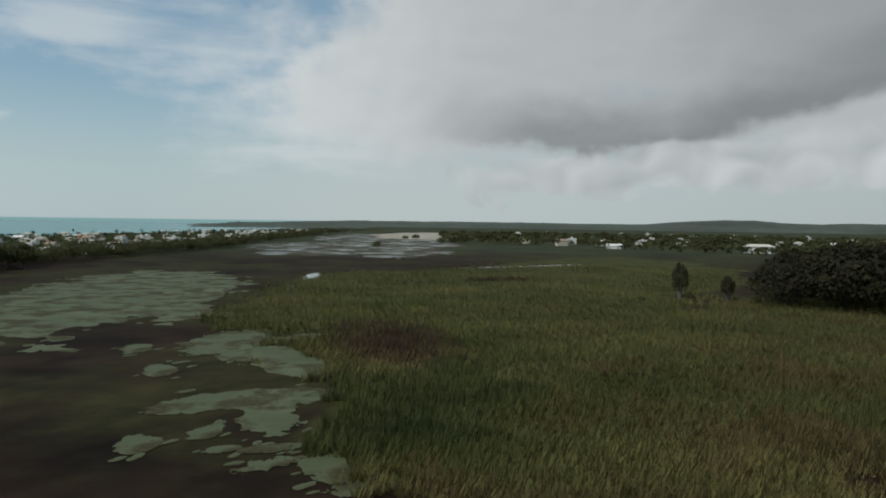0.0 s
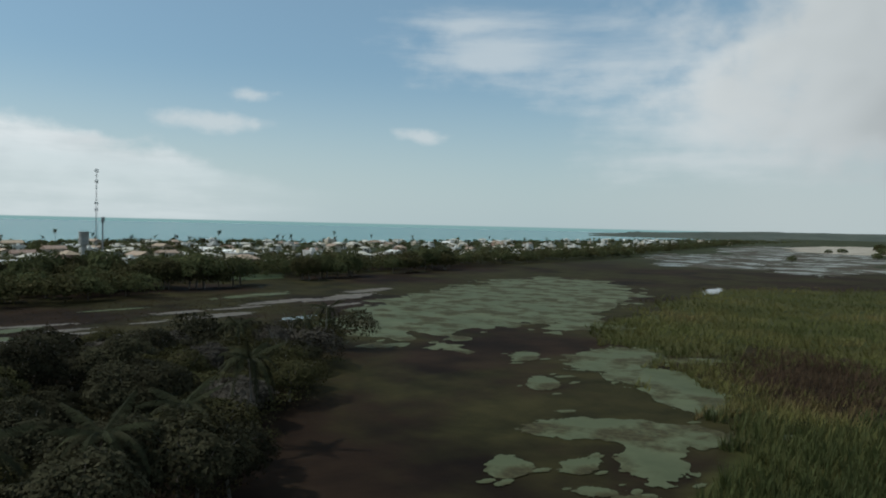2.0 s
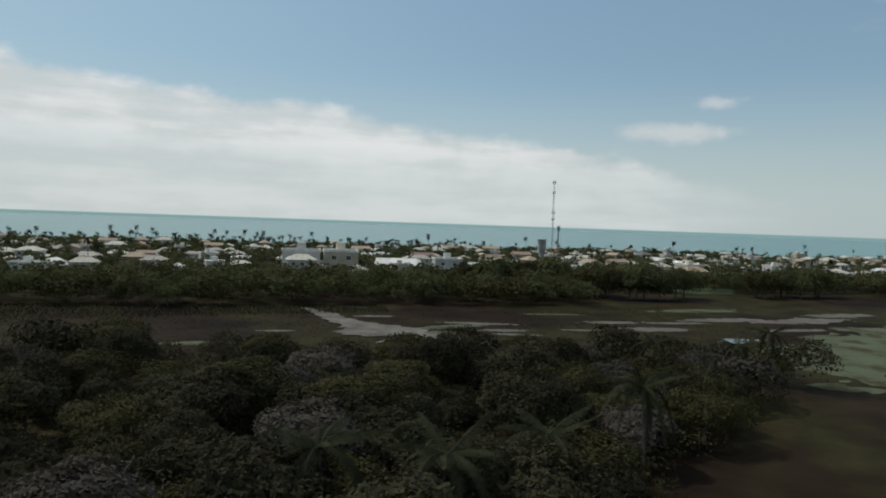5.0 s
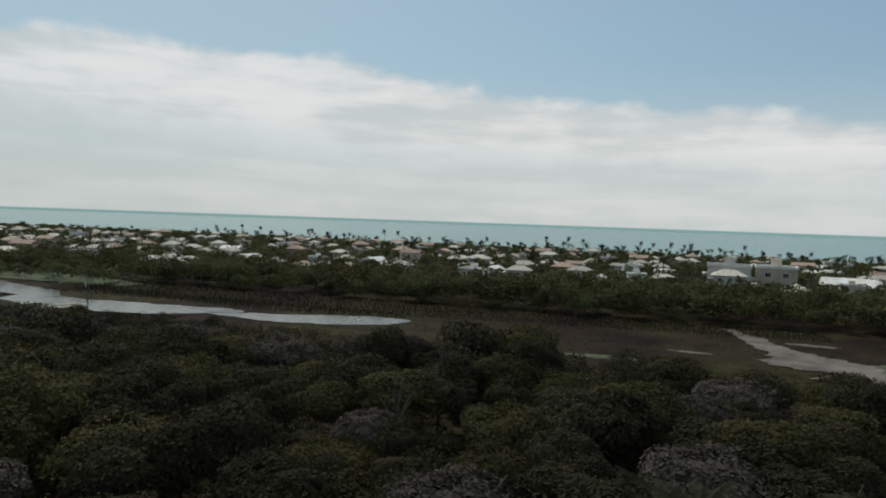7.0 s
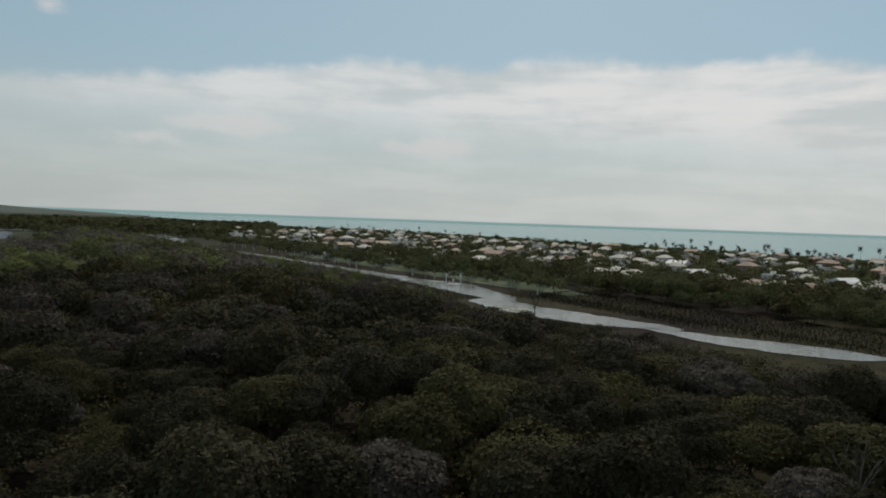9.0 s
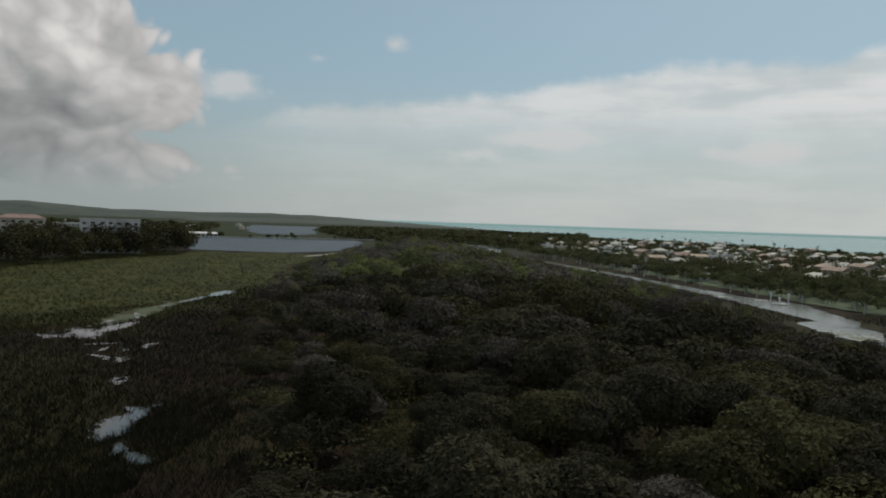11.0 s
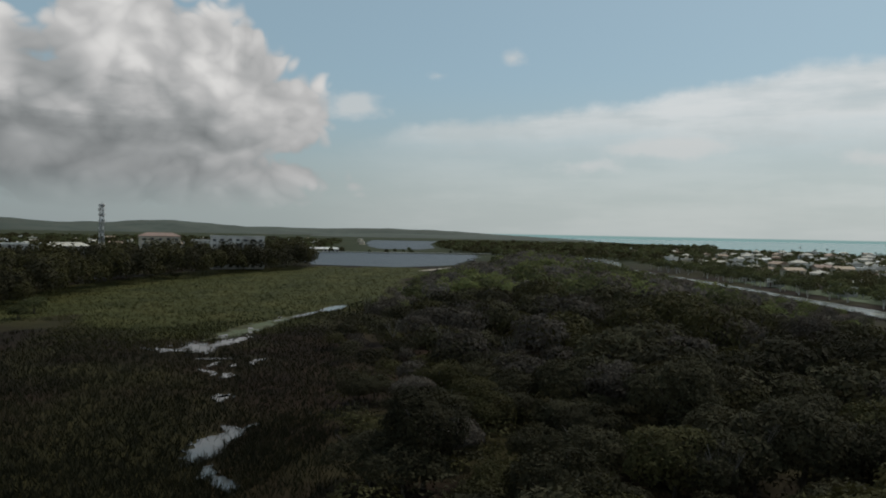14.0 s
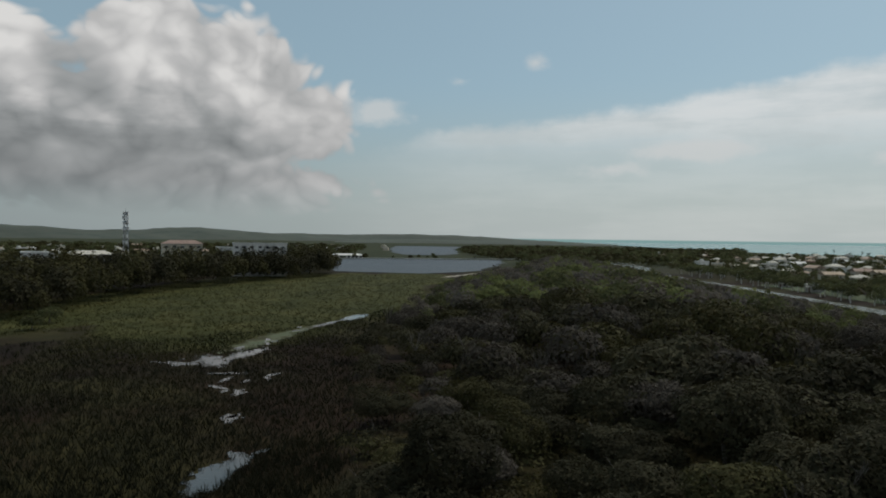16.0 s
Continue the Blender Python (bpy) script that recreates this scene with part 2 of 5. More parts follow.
# ---- materials ----
def material(name, colours, scale=1.0, rough=0.8, bump=0.0, bump_scale=None, metal=0.0, island=0.0, obj_random=0.0, stretch=(1, 1, 1), stain=0.0, stain_scale=0.1,
             spec=0.3, detail=6.0, coords="Object"):
    """A surface whose colour wanders between the given ones at a fine scale, with broad stains on top and a fine bump."""
    m = bpy.data.materials.new(name)
    m.use_nodes = True
    g = Graph(m.node_tree)
    p = m.node_tree.nodes["Principled BSDF"]
    co = g.node("ShaderNodeTexCoord").outputs[coords]
    co = g.scaled(co, stretch)
    f = g.noise(co, scale, detail, 0.6)
    lo, hi = 0.30, 0.70
    n = len(colours)
    c = g.ramp(f, [(lo + (hi - lo) * i / max(n - 1, 1), tuple(k)) for i, k in enumerate(colours)])
    if stain:
        s = g.smooth(g.noise(co, stain_scale, 4.0, 0.55), 0.38, 0.66)
        c = g.mix(g.math("MULTIPLY", s, stain), c, g.mix(1.0, c, rgb(0.45, 0.43, 0.38), "MULTIPLY"))
    if island or obj_random:
        r = g.node("ShaderNodeNewGeometry").outputs["Random Per Island"] if island else g.node("ShaderNodeObjectInfo").outputs["Random"]
        k = island or obj_random
        v = g.node("ShaderNodeHueSaturation")
        g.link(c, v.inputs["Color"])
        g.feed(v.inputs["Value"], g.math("ADD", 1.0 - k / 2, g.math("MULTIPLY", r, k)))
        g.feed(v.inputs["Hue"], g.math("ADD", 0.5 - k * 0.035, g.math("MULTIPLY", r, k * 0.07)))
        c = v.outputs[0]
    g.link(c, p.inputs["Base Color"])
    p.inputs["Roughness"].default_value = rough
    p.inputs["Metallic"].default_value = metal
    p.inputs["Specular IOR Level"].default_value = spec
    if bump:
        b = g.node("ShaderNodeBump")
        b.inputs["Strength"].default_value = bump
        b.inputs["Distance"].default_value = 0.1
        g.link(g.noise(co, bump_scale or scale * 3, 4.0), b.inputs["Height"])
        g.link(b.outputs[0], p.inputs["Normal"])
    return m


def see_through(m, share=0.22):
    """Lets part of the light pass through thin leaves and blades."""
    g = Graph(m.node_tree)
    p = m.node_tree.nodes["Principled BSDF"]
    t = g.node("ShaderNodeBsdfTranslucent")
    g.link(p.inputs["Base Color"].links[0].from_socket, t.inputs[0])
    x = g.node("ShaderNodeMixShader")
    x.inputs[0].default_value = share
    g.link(p.outputs[0], x.inputs[1])
    g.link(t.outputs[0], x.inputs[2])
    g.link(x.outputs[0], m.node_tree.nodes["Material Output"].inputs[0])
    return m


def leafy(name, colours, island=0.16, obj=0.7, share=0.22):
    m = material(name, colours, 0.4, 0.85, island=island, spec=0.06, stain=0.4, stain_scale=0.12)
    g = Graph(m.node_tree)
    p = m.node_tree.nodes["Principled BSDF"]
    base = p.inputs["Base Color"].links[0].from_socket
    v = g.node("ShaderNodeHueSaturation")
    g.link(base, v.inputs["Color"])
    g.feed(v.inputs["Value"], g.math("ADD", 1 - obj / 2, g.math("MULTIPLY", g.node("ShaderNodeObjectInfo").outputs["Random"], obj)))
    g.link(v.outputs[0], p.inputs["Base Color"])
    return see_through(m, share)


def water(name, colours, scale, rough, ripple, ripple_scale, weed=None, weed_scale=0.05, weed_lo=0.5, weed_hi=0.6, stretch=(1, 1, 1), wave=0.05):
    m = material(name, colours, scale, rough, spec=0.5, coords="Object")
    g = Graph(m.node_tree)
    p = m.node_tree.nodes["Principled BSDF"]
    p.inputs["IOR"].default_value = 1.33
    co = g.node("ShaderNodeTexCoord").outputs["Object"]
    b = g.node("ShaderNodeBump")
    b.inputs["Strength"].default_value = ripple
    b.inputs["Distance"].default_value = wave
    g.link(g.noise(g.scaled(co, (1, 1, 1)), ripple_scale, 3.0), b.inputs["Height"])
    g.link(b.outputs[0], p.inputs["Normal"])
    if weed:
        f = g.noise(g.scaled(co, stretch), weed_scale, 6.0, 0.62)
        k = g.smooth(f, weed_lo, weed_hi)
        base = p.inputs["Base Color"].links[0].from_socket
        fine = g.noise(co, 1.2, 4.0)
        patch = g.ramp(fine, [(0.3, tuple(weed[0])), (0.7, tuple(weed[1]))])
        g.link(g.mix(k, base, patch), p.inputs["Base Color"])
        g.link(g.math("ADD", rough, g.math("MULTIPLY", k, 0.85 - rough)), p.inputs["Roughness"])
    return m


M_LEAF = leafy("mangrove leaves", [(0.022, 0.021, 0.012), (0.038, 0.036, 0.020), (0.058, 0.053, 0.031)])
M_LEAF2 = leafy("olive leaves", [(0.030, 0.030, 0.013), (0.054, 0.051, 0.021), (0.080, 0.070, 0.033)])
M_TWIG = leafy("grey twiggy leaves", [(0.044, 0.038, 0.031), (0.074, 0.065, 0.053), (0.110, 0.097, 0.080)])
M_TREE = leafy("garden leaves", [(0.050, 0.058, 0.026), (0.082, 0.090, 0.040), (0.120, 0.122, 0.058)], share=0.42)
# Haze over the distant peninsula is put into these two paler colours.
M_HAZED_LEAF = leafy("green leaves paled by haze", [(0.066, 0.080, 0.030), (0.100, 0.114, 0.044), (0.140, 0.146, 0.064)], share=0.42)
M_GREY = leafy("grey brown bare twigs paled by haze", [(0.080, 0.074, 0.064), (0.116, 0.106, 0.092), (0.160, 0.146, 0.126)], share=0.42)
M_PALM = leafy("palm fronds", [(0.018, 0.021, 0.011), (0.032, 0.035, 0.018), (0.056, 0.052, 0.030)], island=0.35)
M_BARK = material("grey bark", [(0.06, 0.052, 0.044), (0.10, 0.09, 0.076), (0.15, 0.135, 0.115)], 3.0, 0.9, 0.4, stretch=(1, 1, 0.25))
M_PALMBARK = material("palm trunk", [(0.085, 0.074, 0.062), (0.15, 0.13, 0.11)], 2.0, 0.9, 0.4, stretch=(0.3, 0.3, 4))
# Darker mottling puts cloud shade into the reeds' colour, besides their own uneven tone.
M_SHADED_REED = material("reed blades", [(0.048, 0.057, 0.017), (0.100, 0.106, 0.031), (0.150, 0.136, 0.044), (0.190, 0.130, 0.058)], 0.022, 0.7, stain=0.7, stain_scale=0.03, island=0.4, spec=0.2)
M_SEDGE = material("brown sedge", [(0.030, 0.023, 0.012), (0.046, 0.034, 0.018), (0.062, 0.048, 0.025)], 0.05, 0.8, island=0.2, spec=0.15)
M_DEAD = material("dead brown reeds", [(0.055, 0.036, 0.022), (0.092, 0.061, 0.038), (0.130, 0.092, 0.058)], 0.1, 0.8, island=0.3, spec=0.1)
M_BULRUSH = material("dark green bulrush blades", [(0.036, 0.045, 0.015), (0.068, 0.077, 0.025), (0.104, 0.104, 0.037)], 0.08, 0.7, island=0.4, spec=0.2)
M_MEADOW = material("meadow grass", [(0.018, 0.019, 0.007), (0.038, 0.038, 0.012), (0.064, 0.061, 0.020)], 0.02, 0.8, stain=0.6, stain_scale=0.02, island=0.25, spec=0.1)
M_DRY = material("dry reed blades", [(0.062, 0.052, 0.020), (0.105, 0.080, 0.034), (0.145, 0.105, 0.050)], 0.06, 0.8, island=0.4, spec=0.1)
M_RUSH = material("dark rushes", [(0.008, 0.0085, 0.004), (0.014, 0.0145, 0.007), (0.023, 0.022, 0.010)], 0.05, 0.8, island=0.4, spec=0.1)
M_ROOFW = material("white roof slab", [(0.55, 0.54, 0.51), (0.72, 0.71, 0.68)], 0.6, 0.7, obj_random=0.4, stain=0.4, stain_scale=0.25)
M_ROOFT = material("clay roof tiles", [(0.24, 0.16, 0.12), (0.34, 0.25, 0.19), (0.42, 0.34, 0.27)], 0.9, 0.85, 0.3, obj_random=0.5, stretch=(6, 1, 1), stain=0.5, stain_scale=0.3)
M_ROOFC = material("pale cement roof tiles", [(0.42, 0.39, 0.33), (0.56, 0.53, 0.46)], 0.9, 0.85, 0.3, obj_random=0.4, stretch=(6, 1, 1), stain=0.5, stain_scale=0.3)
M_WALLW = material("white render", [(0.50, 0.49, 0.46), (0.66, 0.65, 0.62)], 0.8, 0.85, obj_random=0.3, stain=0.35, stain_scale=0.4)
M_WALLC = material("cream render", [(0.48, 0.42, 0.33), (0.60, 0.54, 0.44)], 0.8, 0.85, obj_random=0.3, stain=0.35, stain_scale=0.4)
M_WALLG = material("grey concrete", [(0.28, 0.28, 0.27), (0.40, 0.40, 0.38)], 0.8, 0.9, 0.2, stain=0.5, stain_scale=0.3)
M_WALLP = material("pink brown render", [(0.30, 0.19, 0.15), (0.38, 0.26, 0.21)], 0.8, 0.9, stain=0.4, stain_scale=0.3)
M_GLASS = material("dark window glass", [(0.02, 0.025, 0.03), (0.05, 0.055, 0.06)], 0.8, 0.12, spec=0.5)
M_FRAME = material("white window frame", [(0.5, 0.5, 0.48), (0.62, 0.62, 0.6)], 3.0, 0.6)
M_WOOD = material("brown wooden door", [(0.10, 0.06, 0.035), (0.17, 0.10, 0.06)], 3.0, 0.6, 0.2, stretch=(1, 1, 0.2))
M_STEEL = material("galvanised steel", [(0.22, 0.23, 0.24), (0.34, 0.35, 0.36)], 2.0, 0.5, metal=0.6)
M_RED = material("red and white paint", [(0.30, 0.08, 0.06), (0.42, 0.12, 0.09)], 1.0, 0.6)
M_TANK = material("blue grey tank", [(0.16, 0.22, 0.30), (0.22, 0.29, 0.37)], 1.0, 0.6)
M_SAND = material("damp sand", [(0.22, 0.19, 0.15), (0.34, 0.30, 0.24), (0.44, 0.40, 0.33)], 0.08, 0.9, 0.2, 1.5, stain=0.5, stain_scale=0.02)
M_LAWN = material("lawn", [(0.040, 0.062, 0.024), (0.068, 0.090, 0.036)], 0.2, 0.9, 0.3, 3.0, stain=0.4, stain_scale=0.03)
M_ROAD = material("worn asphalt", [(0.05, 0.05, 0.05), (0.075, 0.073, 0.07)], 0.8, 0.9, 0.2, 6.0)
M_SEA = water("sea", [(0.055, 0.165, 0.155), (0.075, 0.20, 0.185), (0.095, 0.23, 0.205)], 0.004, 0.25, 0.3, 0.25, stretch=(1, 1, 1))
M_LAKE = water("lake water", [(0.045, 0.055, 0.065), (0.06, 0.072, 0.08)], 0.02, 0.55, 1.0, 0.7, wave=0.5)
M_STILL = water("still open water", [(0.045, 0.050, 0.050), (0.065, 0.070, 0.068)], 0.05, 0.10, 0.15, 0.8)
M_POND = water("pale pond water", [(0.10, 0.105, 0.09), (0.14, 0.145, 0.12)], 0.04, 0.22, 0.25, 0.9, weed=((0.09, 0.10, 0.05), (0.15, 0.16, 0.09)), weed_scale=0.05, weed_lo=0.62, weed_hi=0.72)
M_ALGAE = water("weed covered water", [(0.056, 0.067, 0.033), (0.100, 0.110, 0.058)], 0.09, 0.65, 0.2, 0.7, weed=((0.026, 0.023, 0.011), (0.066, 0.060, 0.029)), weed_scale=0.11,
                weed_lo=0.45, weed_hi=0.60, stretch=(1, 1, 1))
M_ALGAE.node_tree.nodes["Principled BSDF"].inputs["Specular IOR Level"].default_value = 0.22
M_LAGOON = water("streaked lagoon water", [(0.06, 0.075, 0.06), (0.09, 0.105, 0.085)], 0.03, 0.3, 0.2, 0.7, weed=((0.035, 0.03, 0.02), (0.075, 0.062, 0.042)), weed_scale=0.028,
                 weed_lo=0.42, weed_hi=0.52)
M_LAGOON.node_tree.nodes["Principled BSDF"].inputs["Specular IOR Level"].default_value = 0.28
M_SILT = material("pale drying silt", [(0.05, 0.040, 0.031), (0.12, 0.102, 0.083), (0.19, 0.17, 0.143)], 0.16, 0.75, 0.15, 2.0, stain=0.5, stain_scale=0.05)
for thin, share in ((M_SHADED_REED, 0.25), (M_SEDGE, 0.45), (M_RUSH, 0.3), (M_DEAD, 0.45), (M_BULRUSH, 0.25), (M_MEADOW, 0.25), (M_DRY, 0.3)):
    see_through(thin, share)

# ---- plan: u runs along the coast, v towards the sea ----
COAST_AZ = radians(-24)
NU, NV = Vector((math.cos(COAST_AZ), -math.sin(COAST_AZ))), Vector((math.sin(COAST_AZ), math.cos(COAST_AZ)))
SHORE = 620.0


def W(u, v, z=0.0):
    p = NU * u + NV * v
    return Vector((p.x, p.y, z))


def uv(x, y):
    return x * NU.x + y * NU.y, x * NV.x + y * NV.y


def polar(az, r, z=0.0):
    a = radians(az)
    return Vector((math.sin(a) * r, math.cos(a) * r, z))


def wobble(x, y, s=0.02, seed=0.0):
    return noise.fractal(Vector((x * s, y * s, seed)), 1.0, 2.0, 4)


def mesh_object(name, verts, faces, materials, parent=None, smooth=False):
    """Links vertices and faces (all with the same number of corners, or a mixed list) as one mesh object."""
    me = bpy.data.meshes.new(name)
    if isinstance(faces, np.ndarray):
        k = faces.shape[1]
        me.vertices.add(len(verts))
        me.vertices.foreach_set("co", np.asarray(verts, dtype=np.float32).ravel())
        me.loops.add(faces.size)
        me.loops.foreach_set("vertex_index", faces.astype(np.int32).ravel())
        me.polygons.add(len(faces))
        me.polygons.foreach_set("loop_start", np.arange(0, faces.size, k, dtype=np.int32))
        me.update(calc_edges=True)
    else:
        me.from_pydata([tuple(v) for v in verts], [], faces)
        me.update()
    for m in materials if isinstance(materials, (list, tuple)) else [materials]:
        me.materials.append(m)
    if smooth:
        me.shade_smooth()
    ob = new(name, me)
    ob.parent = parent
    return ob


def part(name, bm, mat, parent, label=""):
    """Links a bmesh as one mesh object under a thing or under a part."""
    me = bpy.data.meshes.new(name)
    bm.to_mesh(me)
    bm.free()
    for m in mat if isinstance(mat, (list, tuple)) else [mat]:
        me.materials.append(m)
    ob = new(name, me)
    ob.parent = parent
    if label:
        tagged(ob, label)
    return ob


def thing(name, label, category, group="", kind=""):
    return tagged(new(name), label, category, group, kind)


def box(bm, x0, x1, y0, y1, z0, z1, bevel=0.0, index=0):
    r = bmesh.ops.create_cube(bm, size=1.0)
    bmesh.ops.transform(bm, matrix=Matrix.Translation(((x0 + x1) / 2, (y0 + y1) / 2, (z0 + z1) / 2)) @ Matrix.Diagonal((x1 - x0, y1 - y0, z1 - z0, 1)), verts=r["verts"])
    faces = {f for v in r["verts"] for f in v.link_faces}
    for f in faces:
        f.material_index = index
    if bevel:
        bmesh.ops.bevel(bm, geom=list({e for f in faces for e in f.edges}), offset=bevel, segments=1, affect="EDGES")
    return bm


def tube(bm, a, b, ra, rb, sides=6, index=0):
    a, b = Vector(a), Vector(b)
    q = (b - a).to_track_quat("Z", "Y").to_matrix()
    rings = []
    for c, r in ((a, ra), (b, rb)):
        rings.append([bm.verts.new(c + q @ Vector((math.cos(t) * r, math.sin(t) * r, 0))) for t in (2 * math.pi * i / sides for i in range(sides))])
    for i in range(sides):
        j = (i + 1) % sides
        bm.faces.new((rings[0][i], rings[0][j], rings[1][j], rings[1][i])).material_index = index
    bm.faces.new(rings[0][::-1]).material_index = index
    bm.faces.new(rings[1]).material_index = index
    return bm


# ---- ground, sea ----
def steps(lo, hi, near, grow):
    """Coordinates from lo to hi, dense about 0 and wider further off."""
    out, x, d = [0.0], 0.0, near
    while x < hi:
        x = min(hi, x + d)
        out.append(x)
        d *= grow
    x, d = 0.0, near
    while x > lo:
        x = max(lo, x - d)
        out.insert(0, x)
        d *= grow
    return out


def sheet(name, us, vs, z, mat, rise=None):
    verts, faces = [], []
    for v in vs:
        for u in us:
            p = W(u, v, z)
            if rise:
                p.z += rise(u, v)
            verts.append(p)
    n = len(us)
    for j in range(len(vs) - 1):
        for i in range(n - 1):
            faces.append((j * n + i, j * n + i + 1, (j + 1) * n + i + 1, (j + 1) * n + i))
    return mesh_object(name, verts, np.array(faces), mat)


# Green reed beds and meadows in the plan: centre x, y, half sizes, turn.
GREEN = [(150, 45, 70, 62, 0), (250, 110, 130, 62, 25), (380, 110, 150, 70, 15), (180, -40, 120, 90, 0), (92, 32, 46, 34, 20), (145, 132, 40, 20, 38), (215, 150, 95, 42, 35), (64, 44, 16, 9, 40),
         (-250, -150, 165, 52, 28), (-150, -116, 52, 26, 28), (-345, -160, 75, 34, 22), (-215, -185, 150, 32, 22), (-160, -150, 50, 28, 30)]
BROWN = [(120, 81, 29, 14, 42), (273, 131, 12, 5, -40)]


def green(x, y):
    best = -9.0
    for cx, cy, a, b, turn in GREEN:
        c, s = math.cos(radians(turn)), math.sin(radians(turn))
        dx, dy = x - cx, y - cy
        best = max(best, 1 - math.hypot((c * dx + s * dy) / a, (c * dy - s * dx) / b))
    for cx, cy, a, b, turn in BROWN:
        c, s = math.cos(radians(turn)), math.sin(radians(turn))
        dx, dy = x - cx, y - cy
        best = min(best, math.hypot((c * dx + s * dy) / a, (c * dy - s * dx) / b) - 1)
    return best


def ground_material():
    m = material("marsh ground", [(0.0066, 0.0044, 0.0030), (0.013, 0.0082, 0.0054), (0.024, 0.0145, 0.0090), (0.031, 0.0210, 0.0122)], 0.05, 0.85, 0.35, 1.4, stain=0.5, stain_scale=0.013,
                 spec=0.05, detail=9.0)
    g = Graph(m.node_tree)
    p = m.node_tree.nodes["Principled BSDF"]
    co = g.node("ShaderNodeTexCoord").outputs["Object"]
    s = g.node("ShaderNodeSeparateXYZ")
    g.link(co, s.inputs[0])
    total = None
    for cx, cy, a, b, turn in GREEN:
        c, k = math.cos(radians(turn)), math.sin(radians(turn))
        dx, dy = g.math("SUBTRACT", s.outputs[0], float(cx)), g.math("SUBTRACT", s.outputs[1], float(cy))
        px = g.math("DIVIDE", g.math("ADD", g.math("MULTIPLY", dx, c), g.math("MULTIPLY", dy, k)), a)
        py = g.math("DIVIDE", g.math("SUBTRACT", g.math("MULTIPLY", dy, c), g.math("MULTIPLY", dx, k)), b)
        d = g.math("SUBTRACT", 1.0, g.math("SQRT", g.math("ADD", g.math("MULTIPLY", px, px), g.math("MULTIPLY", py, py))))
        total = d if total is None else g.math("MAXIMUM", total, d)
    for cx, cy, a, b, turn in BROWN:
        c, k = math.cos(radians(turn)), math.sin(radians(turn))
        dx, dy = g.math("SUBTRACT", s.outputs[0], float(cx)), g.math("SUBTRACT", s.outputs[1], float(cy))
        px = g.math("DIVIDE", g.math("ADD", g.math("MULTIPLY", dx, c), g.math("MULTIPLY", dy, k)), a)
        py = g.math("DIVIDE", g.math("SUBTRACT", g.math("MULTIPLY", dy, c), g.math("MULTIPLY", dx, k)), b)
        d = g.math("SUBTRACT", g.math("SQRT", g.math("ADD", g.math("MULTIPLY", px, px), g.math("MULTIPLY", py, py))), 1.0)
        total = g.math("MINIMUM", total, d)
    total = g.math("ADD", total, g.math("MULTIPLY", g.math("SUBTRACT", g.noise(co, 0.03, 6.0), 0.5), 0.7))
    grass = g.ramp(g.noise(co, 0.06, 8.0, 0.65), [(0.32, (0.022, 0.025, 0.008)), (0.5, (0.042, 0.044, 0.014)), (0.68, (0.068, 0.062, 0.022))])
    base = p.inputs["Base Color"].links[0].from_socket
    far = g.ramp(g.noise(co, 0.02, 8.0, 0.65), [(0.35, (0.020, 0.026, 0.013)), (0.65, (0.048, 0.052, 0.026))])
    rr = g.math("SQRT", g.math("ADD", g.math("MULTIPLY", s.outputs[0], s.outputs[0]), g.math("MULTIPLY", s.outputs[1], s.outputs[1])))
    olive = g.ramp(g.noise(co, 0.11, 7.0, 0.65), [(0.34, (0.014, 0.014, 0.005)), (0.66, (0.042, 0.037, 0.014))])
    base = g.mix(g.math("MULTIPLY", g.smooth(g.noise(g.scaled(co, (1, 1, 1), (40, 9, 0)), 0.018, 5.0, 0.6), 0.43, 0.57), 0.85), base, olive)
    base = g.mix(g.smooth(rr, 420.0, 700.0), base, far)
    g.link(g.mix(g.smooth(total, 0.02, 0.16), base, grass), p.inputs["Base Color"])
    return m


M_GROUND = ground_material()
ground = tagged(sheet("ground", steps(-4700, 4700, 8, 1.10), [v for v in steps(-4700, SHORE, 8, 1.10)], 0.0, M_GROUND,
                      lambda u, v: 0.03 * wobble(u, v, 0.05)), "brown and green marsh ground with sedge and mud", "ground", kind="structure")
tagged(sheet("beach", steps(-4700, 4700, 60, 1.25), [SHORE - 26, SHORE - 10, SHORE + 12], 0.15, M_SAND, lambda u, v: -0.035 * (v - SHORE)),
       "pale sandy beach along the sea", "beach", kind="structure")
tagged(sheet("sea", steps(-4900, 4900, 60, 1.25), [SHORE - 4 + k for k in (0, 40, 120, 300, 700, 1500, 2800, 4280)], -0.15, M_SEA),
       "turquoise sea under a pale hazy sky", "sea", kind="structure")


# ---- water ----
POOLS = []
BANKS = []


